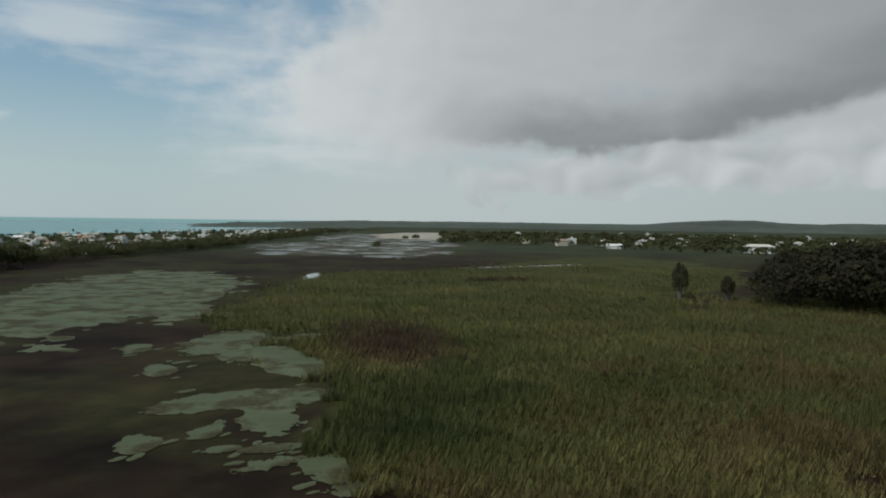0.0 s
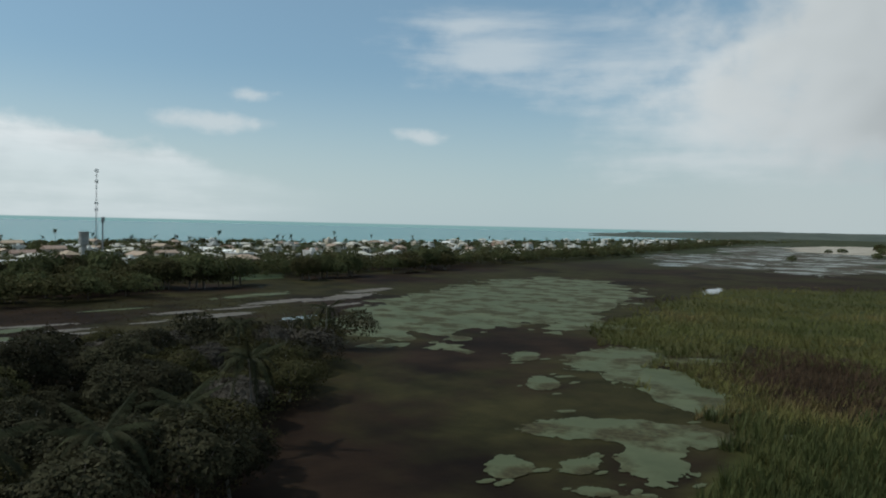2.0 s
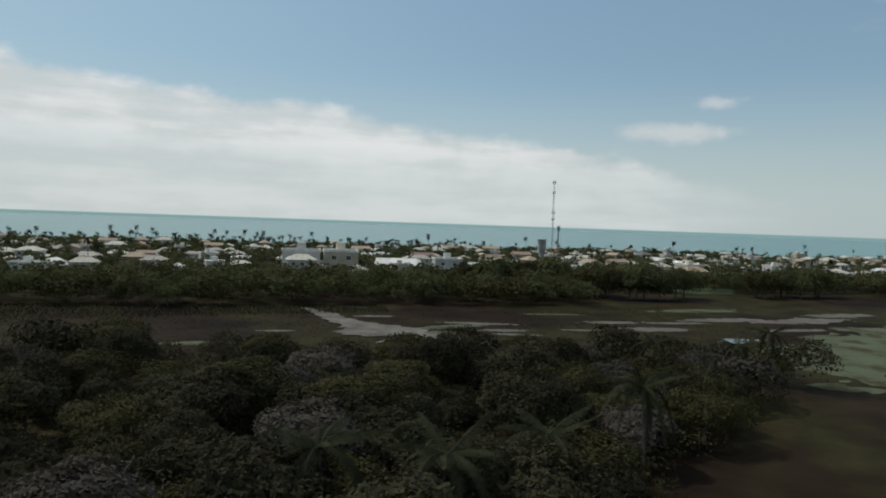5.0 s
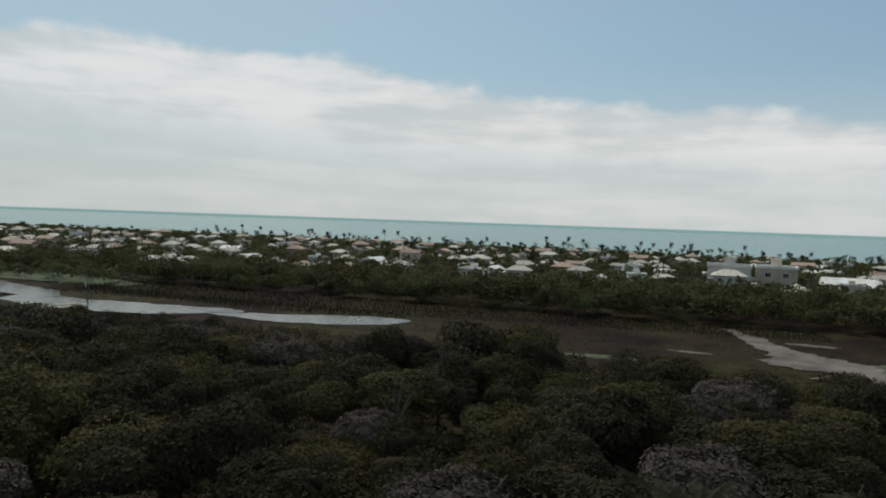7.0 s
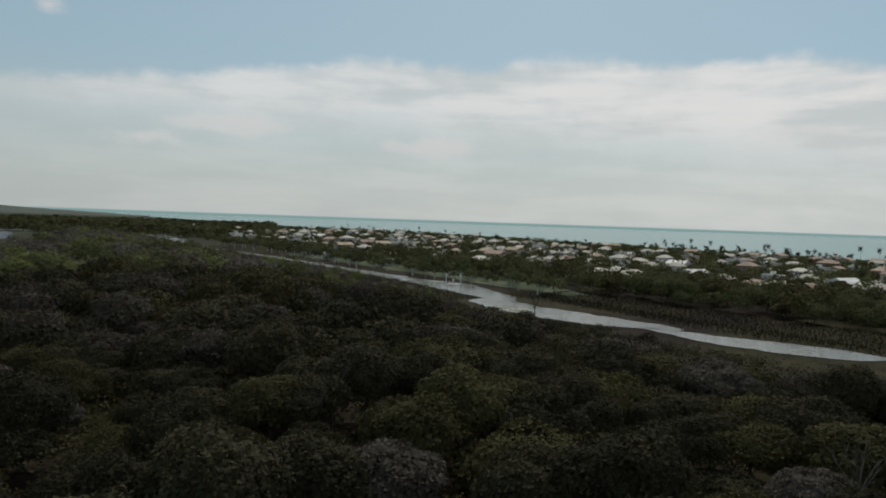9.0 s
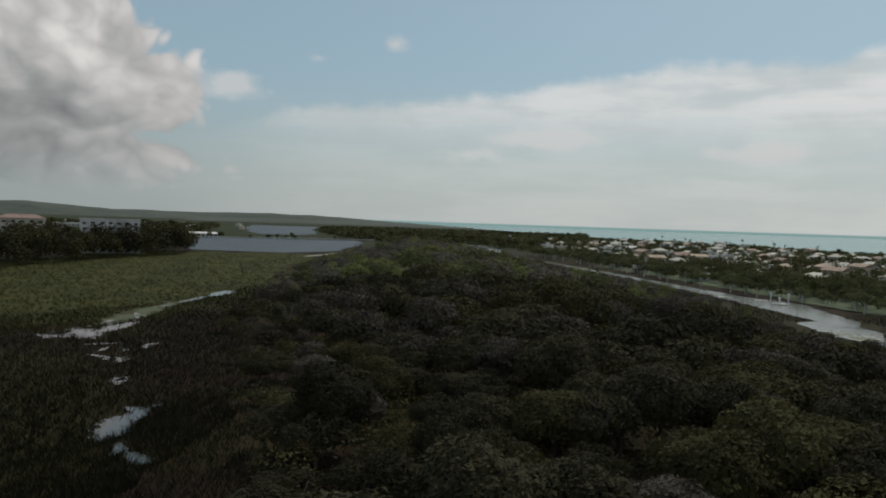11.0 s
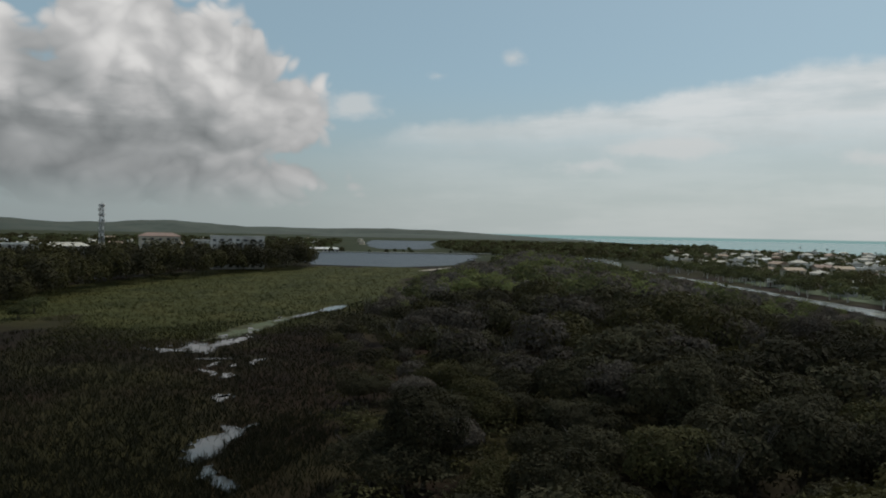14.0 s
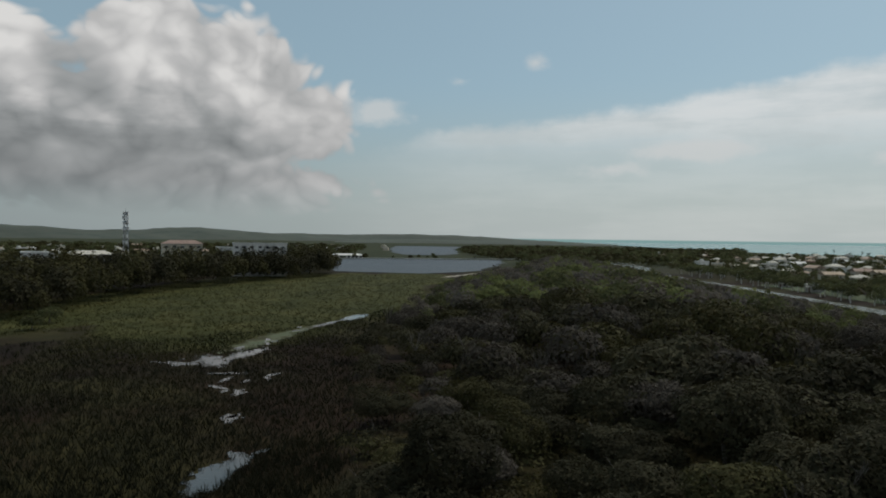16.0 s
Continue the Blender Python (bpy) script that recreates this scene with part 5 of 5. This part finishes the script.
def join_far_houses():
    """The farthest houses as one object, each with its walls, roof, door and windows."""
    verts, faces, index, mats = [], [], [], []
    for m, k in FAR_HOUSES:
        for piece in HOUSES[k].children:
            n = len(verts)
            verts += [m @ v.co for v in piece.data.vertices]
            for p in piece.data.polygons:
                mat = piece.data.materials[p.material_index]
                if mat not in mats:
                    mats.append(mat)
                faces.append(tuple(i + n for i in p.vertices))
                index.append(mats.index(mat))
    ob = mesh_object("far_houses", verts, faces, mats)
    ob.data.polygons.foreach_set("material_index", index)
    tagged(ob, "far pale houses of the town among trees", "houses", kind="stuff")
    for k, n in enumerate(used):
        if n == 0:
            for piece in list(HOUSES[k].children):
                bpy.data.objects.remove(piece)
            bpy.data.objects.remove(HOUSES[k])


join_far_houses()

# ---- trees among the houses and along the shore ----
rng2 = random.Random(21)


def band(us, v0, v1):
    """A polygon in the plan from a strip in coast coordinates."""
    return [tuple(W(u, v0)[:2]) for u in us] + [tuple(W(u, v1)[:2]) for u in reversed(us)]


clear = lambda d: (lambda x, y: far_enough(x, y, d, house_spots))
belt = scatter(rng2, band([-150, -60, 60, 130], 204, 252), 5.6, test=clear(8)) + scatter(rng2, band([130, 240, 420, 620], 244, 284), 7.0, test=clear(8)) \
    + scatter(rng2, [tuple(W(u, v)[:2]) for u, v in ((620, 250), (900, 285), (1450, 366), (1450, 400), (900, 325), (620, 285))], 11) \
    + scatter(rng2, band([-330, -150], 205, 240), 8.0, test=clear(9))
rng2.shuffle(belt)
GARDEN = [
    tree("garden_tree", 70, 8.5, 7.0, M_TREE, "broad dark garden tree at the lagoon shore", 12, 90, 0.33, 0.25, 0.06, group="trees along the lagoon shore"),
    tree("garden_tree", 71, 7.0, 8.4, M_TREE, "tall dark tree at the lagoon shore", 12, 90, 0.33, 0.25, 0.06, group="trees along the lagoon shore"),
    tree("garden_tree", 72, 7.5, 6.4, M_LEAF2, "olive green tree at the lagoon shore", 12, 90, 0.33, 0.22, 0.06, group="trees along the lagoon shore"),
]
for i, (x, y) in enumerate(belt[:170]):
    m = pose(x, y, 0, 0, 0, rng2.uniform(0, 360))
    ob = GARDEN[i] if i < 3 else copy_thing(GARDEN[rng2.choices((0, 1, 2), (3, 1.5, 1.5))[0]], m)
    ob.matrix_basis = m
    s = rng2.uniform(0.7, 1.15)
    ob.scale = (s, s, s * 0.88)
joined_trees("shore_trees", "dark trees along the lagoon shore", belt[170:], [M_TREE, M_LEAF2], [(8.5, 7.0), (7, 8.0)], 7, 4, 10, 19, 0.42, base=0.05)

among = scatter(rng2, band([-160, 0, 330], 246, 596), 8.8, test=clear(6.4)) + scatter(rng2, band([330, 900], 280, 600), 16, test=clear(9)) \
    + scatter(rng2, band([900, 1900], 340, 600), 26, test=clear(10)) + scatter(rng2, band([-560, -130], 190, 596), 9.4, test=clear(6.6)) \
    + scatter(rng2, band([-1100, -560], 190, 600), 13, test=clear(9))
among += scatter(rng2, band([-900, -400, 0, 500], 584, 606), 6.5)
joined_trees("town_trees", "garden trees between the houses of the town", among, [M_TREE, M_LEAF2, M_TREE], [(6.6, 4.8), (5.4, 5.6), (4.6, 4.0)], 8, 6, 7, 9, 0.78)

PALMS = [palm(90 + i, h, 18, 2.5) for i, h in enumerate((8.8, 12.5, 8.0, 6.8))]
spots = []
for k in range(260):
    u = rng2.choice((rng2.uniform(-420, 420), rng2.uniform(-420, 200), rng2.uniform(-1100, 900)))
    v = rng2.choice((rng2.uniform(560, 606), rng2.uniform(580, 608), rng2.uniform(590, 608), rng2.uniform(330, 600)))
    p = W(u, v)
    if far_enough(p.x, p.y, 7.0, house_spots):
        spots.append((p.x, p.y))
for i, (x, y) in enumerate(spots):
    m = pose(x, y, 0, 0, 0, rng2.uniform(0, 360))
    ob = PALMS[i] if i < 4 else copy_thing(PALMS[rng2.choices((0, 1, 2, 3), (4, 1.5, 4, 3))[0]], m)
    ob.matrix_basis = m
    s = rng2.uniform(0.85, 1.1)
    ob.scale = (s, s, s)

# far woods
far_spots = scatter(rng2, [tuple(polar(a, r)[:2]) for a, r in ((-91, 640), (-91, 1500), (-112, 1500), (-113, 1100), (-110, 760), (-104, 640))], 17) \
    + scatter(rng2, [tuple(polar(a, r)[:2]) for a, r in ((60, 800), (60, 1500), (95, 1500), (95, 620), (80, 620), (70, 760))], 24, test=clear(9)) \
    + scatter(rng2, [tuple(polar(a, r)[:2]) for a, r in ((-126, 500), (-121, 820), (-121, 1500), (-152, 1500), (-152, 500))], 22, test=clear(9))
joined_trees("far_woods", "far dark woods between town and horizon", far_spots, [M_TREE, M_LEAF2], [(13, 7), (15, 7.5), (11, 6)], 9, 6, 8, 6, 0.85)
right_mass = scatter(rng2, [(228, -14), (236, 18), (262, 24), (330, 20), (420, 30), (420, -60), (230, -60)], 7.5)
joined_trees("dark_trees", "mass of dark trees beside the reed bed", right_mass, [M_LEAF], [(10, 8), (8, 7)], 10, 4, 12, 42, 0.30, scale_at=lambda x, y: 1.3 + 0.5 * max(0.0, min(1.0, (22 - y) / 30)))
belt_l = scatter(rng2, [(-116, -142), (-148, -164), (-188, -190), (-272, -206), (-346, -208), (-386, -232), (-392, -262), (-330, -246), (-270, -238), (-200, -240), (-130, -220)], 7.5)
joined_trees("dark_trees", "belt of dark trees behind the meadow", belt_l, [M_LEAF, M_LEAF2], [(11, 13.5), (10, 12)], 12, 4, 14, 34, 0.36, base=0.03)

# ---- masts ----
def lattice(root, height, w0, w1, bays, leg_r, brace_r, mat, sides=3, z0=0.0):
    """Legs, each a part, and one braced panel per side."""
    def corner(k, t):
        w = w0 + (w1 - w0) * t
        a = 2 * math.pi * k / sides
        return Vector((math.cos(a) * w, math.sin(a) * w, z0 + (height - z0) * t))
    for k in range(sides):
        part("leg", tube(bmesh.new(), corner(k, 0), corner(k, 1), leg_r, leg_r * 0.8, 6), mat, root)
        bm = bmesh.new()
        for i in range(bays):
            a, b = i / bays, (i + 1) / bays
            p, q = (corner(k, a), corner((k + 1) % sides, b)) if i % 2 else (corner((k + 1) % sides, a), corner(k, b))
            tube(bm, p, q, brace_r, brace_r, 4)
            tube(bm, corner(k, b), corner((k + 1) % sides, b), brace_r, brace_r, 4)
        part("bracing", bm, mat, root)


mast = thing("radio_mast", "tall thin lattice radio mast behind the shore trees", "mast")
lattice(mast, 47.0, 0.5, 0.32, 34, 0.05, 0.03, M_STEEL)
for z, s in ((46.0, 0.5), (41, 0.35), (31.0, 0.45), (28.0, 0.4)):
    bm = bmesh.new()
    box(bm, 0.35, 0.35 + s, -0.15, 0.15, z - 0.8, z + 0.6, 0.04)
    box(bm, -0.35 - s, -0.35, -0.12, 0.12, z - 0.6, z + 0.5, 0.04)
    part("antenna", bm, M_FRAME, mast)
mast.matrix_basis = pose(20.5, 370, 0, 0, 0, 15)
pole = thing("antenna_pole", "dark steel pole with box antennas on top", "mast")
part("pole", tube(bmesh.new(), (0, 0, -0.3), (0, 0, 24.0), 0.42, 0.3, 10), M_STEEL, pole)
for k in range(3):
    bm = bmesh.new()
    box(bm, 0.35, 0.8, -0.3, 0.3, 22.2, 24.6, 0.05)
    bmesh.ops.transform(bm, matrix=Matrix.Rotation(k * 2.094, 4, "Z"), verts=bm.verts)
    part("antenna", bm, M_STEEL, pole)
part("platform", tube(bmesh.new(), (0, 0, 21.8), (0, 0, 22.0), 1.1, 1.1, 12), M_STEEL, pole)
pole.matrix_basis = pose(23.5, 378, 0)
wt = thing("water_tower", "grey concrete water tower among trees", "water tower")
part("shaft", tube(bmesh.new(), (0, 0, -0.3), (0, 0, 11.5), 1.3, 1.3, 14), M_WALLG, wt)
part("tank", tube(bmesh.new(), (0, 0, 11.5), (0, 0, 17.2), 2.2, 2.2, 18), M_WALLG, wt)
part("rim", tube(bmesh.new(), (0, 0, 17.2), (0, 0, 17.5), 2.4, 2.4, 18), M_WALLG, wt)
wt.matrix_basis = pose(15.5, 376, 0)

tower = thing("radio_tower", "heavy lattice radio tower over the inland town", "tower")
lattice(tower, 12.0, 4.2, 2.0, 4, 0.22, 0.10, M_WALLC, 4)
lattice(tower, 38.5, 2.0, 1.1, 12, 0.2, 0.09, M_STEEL, 4, z0=12.0)
for z, s in ((37.2, 1.6), (34.5, 1.9), (31.0, 1.6), (27.0, 1.8), (22.0, 1.5), (17.5, 1.4)):
    for k in range(3):
        bm = bmesh.new()
        box(bm, 1.2, 1.2 + s * 0.5, -s * 0.4, s * 0.4, z - 1.1, z + 1.1, 0.08)
        bmesh.ops.transform(bm, matrix=Matrix.Rotation(k * 2.1 + z, 4, "Z"), verts=bm.verts)
        part("antenna", bm, M_FRAME, tower)
part("mast_head", tube(bmesh.new(), (0, 0, 38.4), (0, 0, 41), 0.12, 0.05, 6), M_STEEL, tower)
tower.matrix_basis = pose(-337, -370, 0, 0, 0, 20)


# ---- flats, hall and causeway ----
def flats(w, d, storeys, label, wall, roof_mat, roof="hip"):
    root = thing("apartment_building", label, "building")
    h = 3.0 * storeys + 0.4
    part("wall", box(bmesh.new(), -w / 2, w / 2, -d / 2, d / 2, -0.3, h), wall, root)
    part("roof", hip_roof(w, d, h, 2.0, 0.6, 0.6) if roof == "hip" else flat_roof(w, d, h, wall), roof_mat, root)
    n = max(3, int(w / 4))
    for s in range(storeys):
        part("floor_band", box(bmesh.new(), -w / 2 - 0.12, w / 2 + 0.12, -d / 2 - 0.12, d / 2 + 0.12, 3.0 * s + 2.9, 3.0 * s + 3.1), M_FRAME, root)
        for i in range(n):
            x = (i - (n - 1) / 2) * w / n
            z = 1.6 + 3.0 * s
            if i % 2 == 0:
                window(root, x, -d / 2, z, 1.9, 1.4, 0, True)
            else:
                bm = bmesh.new()
                box(bm, x - 1.5, x + 1.5, -d / 2 - 1.3, -d / 2 - 0.13, z - 1.5, z - 1.36)
                box(bm, x - 1.5, x + 1.5, -d / 2 - 1.3, -d / 2 - 1.2, z - 1.36, z - 0.45)
                part("balcony", bm, wall, root)
                part("balcony_door", box(bmesh.new(), x - 0.9, x + 0.9, -d / 2 - 0.05, -d / 2 + 0.05, z - 1.3, z + 0.8), M_GLASS, root)
        for y in (-d / 4, d / 4):
            window(root, -w / 2, y, 1.6 + 3.0 * s, 1.5, 1.2, 3, True)
            window(root, w / 2, y, 1.6 + 3.0 * s, 1.5, 1.2, 1, True)
    return root


fl = flats(21, 12, 6, "cream six-storey flats with a dark clay roof", M_WALLC, M_ROOFT)
fl.matrix_basis = pose(-291, -270, 0, 0, 0, 140)
fl = flats(30, 12, 6, "white six-storey flats with balconies", M_WALLW, M_ROOFW, "flat")
fl.matrix_basis = pose(-322, -241, 0, 0, 0, 132)
fl = flats(22, 12, 4, "pale grey four-storey building behind trees", M_WALLG, M_ROOFC)
fl.matrix_basis = pose(-256, -300, 0, 0, 0, 140)
fl = flats(30, 14, 3, "wide white building far in the town", M_WALLW, M_ROOFW, "flat")
fl.matrix_basis = pose(-610, -530, 0, 0, 0, 130)
fl = flats(34, 12, 4, "long white terrace of flats behind trees", M_WALLW, M_ROOFW, "flat")
fl.matrix_basis = pose(-262, -335, 0, 0, 0, 140)
fl = flats(26, 12, 2, "white two-storey building with balconies inland", M_WALLW, M_ROOFC)
fl.matrix_basis = pose(700, 66, 0, 0, 0, -85)

cause = thing("causeway", "low causeway on piers across the lake", "bridge")
c0, c1 = Vector((-592, -382, 0)), Vector((-712, -212, 0))
cl = (c1 - c0).length
part("deck", box(bmesh.new(), 0, cl, -2.5, 2.5, 0.9, 1.3, 0.05), M_WALLG, cause)
for sy in (-2.4, 2.4):
    part("kerb", box(bmesh.new(), 0, cl, sy - 0.15, sy + 0.15, 1.3, 1.55), M_WALLW, cause)
for i in range(int(cl / 7)):
    part("pier", box(bmesh.new(), i * 7 + 1, i * 7 + 1.8, -2.3, 2.3, -0.3, 0.9), M_WALLG, cause)
cause.matrix_basis = Matrix.Translation(c0) @ Matrix.Rotation(math.atan2(c1.y - c0.y, c1.x - c0.x), 4, "Z")
pav = thing("pavilion", "long low white pavilion at the lakeside", "building")
part("wall", box(bmesh.new(), -17, 17, -4, 4, -0.2, 3.2), M_WALLW, pav)
part("roof", hip_roof(34, 8, 3.2, 1.6, 1.0, 0.8), M_ROOFW, pav)
for i in range(8):
    part("opening", box(bmesh.new(), -15.5 + i * 4.2, -13 + i * 4.2, -4.06, -3.9, 0.3, 2.4), M_GLASS, pav)
pav.matrix_basis = pose(-640, -392, 0, 0, 0, 120)
lake_trees = [(-604, -372), (-612, -364), (-620, -356), (-664, -296), (-690, -262), (-702, -236), (-708, -228), (-716, -222), (-724, -214), (-730, -226), (-742, -218), (-690, -330), (-696, -322),
              (-702, -318), (-758, -232), (-770, -222), (-636, -332), (-648, -318), (-576, -398), (-566, -404), (-556, -410), (-790, -236), (-806, -232), (-590, -392)]
for i, (x, y) in enumerate(lake_trees):
    ob = copy_thing(GARDEN[i % 3], pose(x, y, 0.1, 0, 0, i * 77))
    s = (0.5, 0.75, 0.95, 0.65)[i % 4]
    ob.scale = (s, s, s)
    tagged(ob, "small dark tree on the lake's causeway bank", "tree", "trees by the lake")

# ---- park by the canal ----
PARK = tree("park_tree", 81, 7.0, 6.2, M_TREE, "park tree with a whitewashed trunk beside the canal", 11, 90, 0.24, 0.28, 0.36, "park trees by the canal", bark=M_WALLW)
rng4 = random.Random(8)
park_spots = []
for i in range(240):
    t = rng4.random()
    x, y = -212 + (-520 + 212) * t + rng4.uniform(-6, 6), 112 + (-30 - 112) * t + rng4.uniform(-6, 18)
    if far_enough(x, y, 6.0, park_spots):
        park_spots.append((x, y))
for i, (x, y) in enumerate(park_spots[:80]):
    m = pose(x, y, 0.1, 0, 0, rng4.uniform(0, 360))
    ob = PARK if i == 0 else copy_thing(PARK, m)
    ob.matrix_basis = m
    s = rng4.uniform(0.65, 1.05)
    ob.scale = (s, s, s)
fountain = thing("fountain", "fountain jets of white water in the canal", "fountain")
part("basin", tube(bmesh.new(), (0, 0, -0.1), (0, 0, 0.25), 2.6, 2.5, 20), M_WALLG, fountain)
M_SPRAY = material("white spray", [(0.55, 0.57, 0.58), (0.75, 0.76, 0.77)], 2.0, 0.6)
for dx, h in ((-4.5, 3.4), (0.0, 2.2), (4.5, 4.0)):
    prof = ((0.12, 0.1), (0.16, 0.5), (0.3, 0.78), (0.42, 0.92), (0.2, 1.0))
    verts = [(dx + r * math.cos(t) * (1 + 0.25 * math.sin(3 * t + 9 * f)), r * math.sin(t), h * f) for r, f in prof for t in (math.pi * q / 5 for q in range(10))]
    faces = [(i * 10 + q, i * 10 + (q + 1) % 10, (i + 1) * 10 + (q + 1) % 10, (i + 1) * 10 + q) for i in range(4) for q in range(10)]
    mesh_object("jet", verts, faces + [tuple(range(40, 50))], M_SPRAY, fountain)
fountain.matrix_basis = pose(-237, 86, 0.12, 0, 0, 24)
kiosk = house(6, 5, 1, "flat", M_WALLW, M_ROOFW, "small white kiosk in the canal park", porch=True)
kiosk.name = "kiosk"
kiosk.matrix_basis = pose(-330, 72, 0.05, 0, 0, 24)
for x, y, s in ((-286, 104, 0.9), (-372, 46, 1.0), (-402, 34, 0.9), (-255, 122, 0.8)):
    ob = copy_thing(kiosk, pose(x, y, 0.05, 0, 0, 24 + 40 * s))
    ob.scale = (s, s, s)

# ---- single trees on the marsh ----
lone = tree("shaggy_tree", 91, 6.0, 12.0, M_LEAF, "dark shaggy tree alone in the reed bed", 24, 120, 0.30, 0.95, 0.03)
lone.matrix_basis = pose(243, 47, 0, 0, 0, 0)
lone.scale = (0.75, 0.85, 1.0)
ob = copy_thing(lone, pose(251, 33, 0, 0, 0, 140))
tagged(ob, "short shaggy tree alone in the reed bed", "tree")
ob.scale = (0.7, 0.8, 0.66)
for x, y, s, lb in ((522, 369, 0.95, "lone dark tree standing in the lagoon"), (804, 504, 1.5, "far bush on the lagoon's sand flat"), (686, 396, 1.3, "far bush on the lagoon's sand flat"),
                    (700, 388, 1.1, "far bush on the lagoon's sand flat"), (790, 512, 1.2, "far bush on the lagoon's sand flat"), (262, 20, 0.6, "low dark bush at the reed bed's edge"),
                    (242, 44, 0.55, "low dark bush at the reed bed's edge"), (228, 56, 0.35, "low dark bush at the reed bed's edge"), (250, 24, 0.45, "low dark bush at the reed bed's edge"),
                    (-112, -132, 0.7, "dark bush at the meadow's edge"), (-122, -140, 0.85, "dark bush at the meadow's edge"), (272, 132, 0.35, "low brown bush in the reed bed"),
                    (280, 126, 0.35, "low brown bush in the reed bed"), (266, 138, 0.3, "low brown bush in the reed bed")):
    ob = copy_thing(GARDEN[0], pose(x, y, 0, 0, 0, x * 3))
    ob.scale = (s, s, s * (0.75 if s != 0.95 else 1.0))
    tagged(ob, lb, "tree", "single trees on the marsh")
# ---- tall trees at the shore below the mast ----
rng5 = random.Random(51)
for (x0, y0), (x1, y1), count in (((-14, 268), (52, 262), 17), ((50, 264), (66, 274), 4), ((92, 292), (128, 308), 9), ((150, 322), (196, 346), 8), ((0, 282), (40, 276), 7)):
    for i in range(count):
        t = (i + rng5.uniform(0.2, 0.8)) / count
        ob = copy_thing(GARDEN[rng5.choice((0, 1, 2))], pose(x0 + (x1 - x0) * t + rng5.uniform(-3, 3), y0 + (y1 - y0) * t + rng5.uniform(-3, 5), 0, 0, 0, rng5.uniform(0, 360)))
        s = rng5.uniform(1.15, 1.7)
        ob.scale = (s, s, s * rng5.uniform(0.9, 1.15))
        tagged(ob, "tall dark leafy tree at the lagoon shore", "tree", "trees along the lagoon shore")
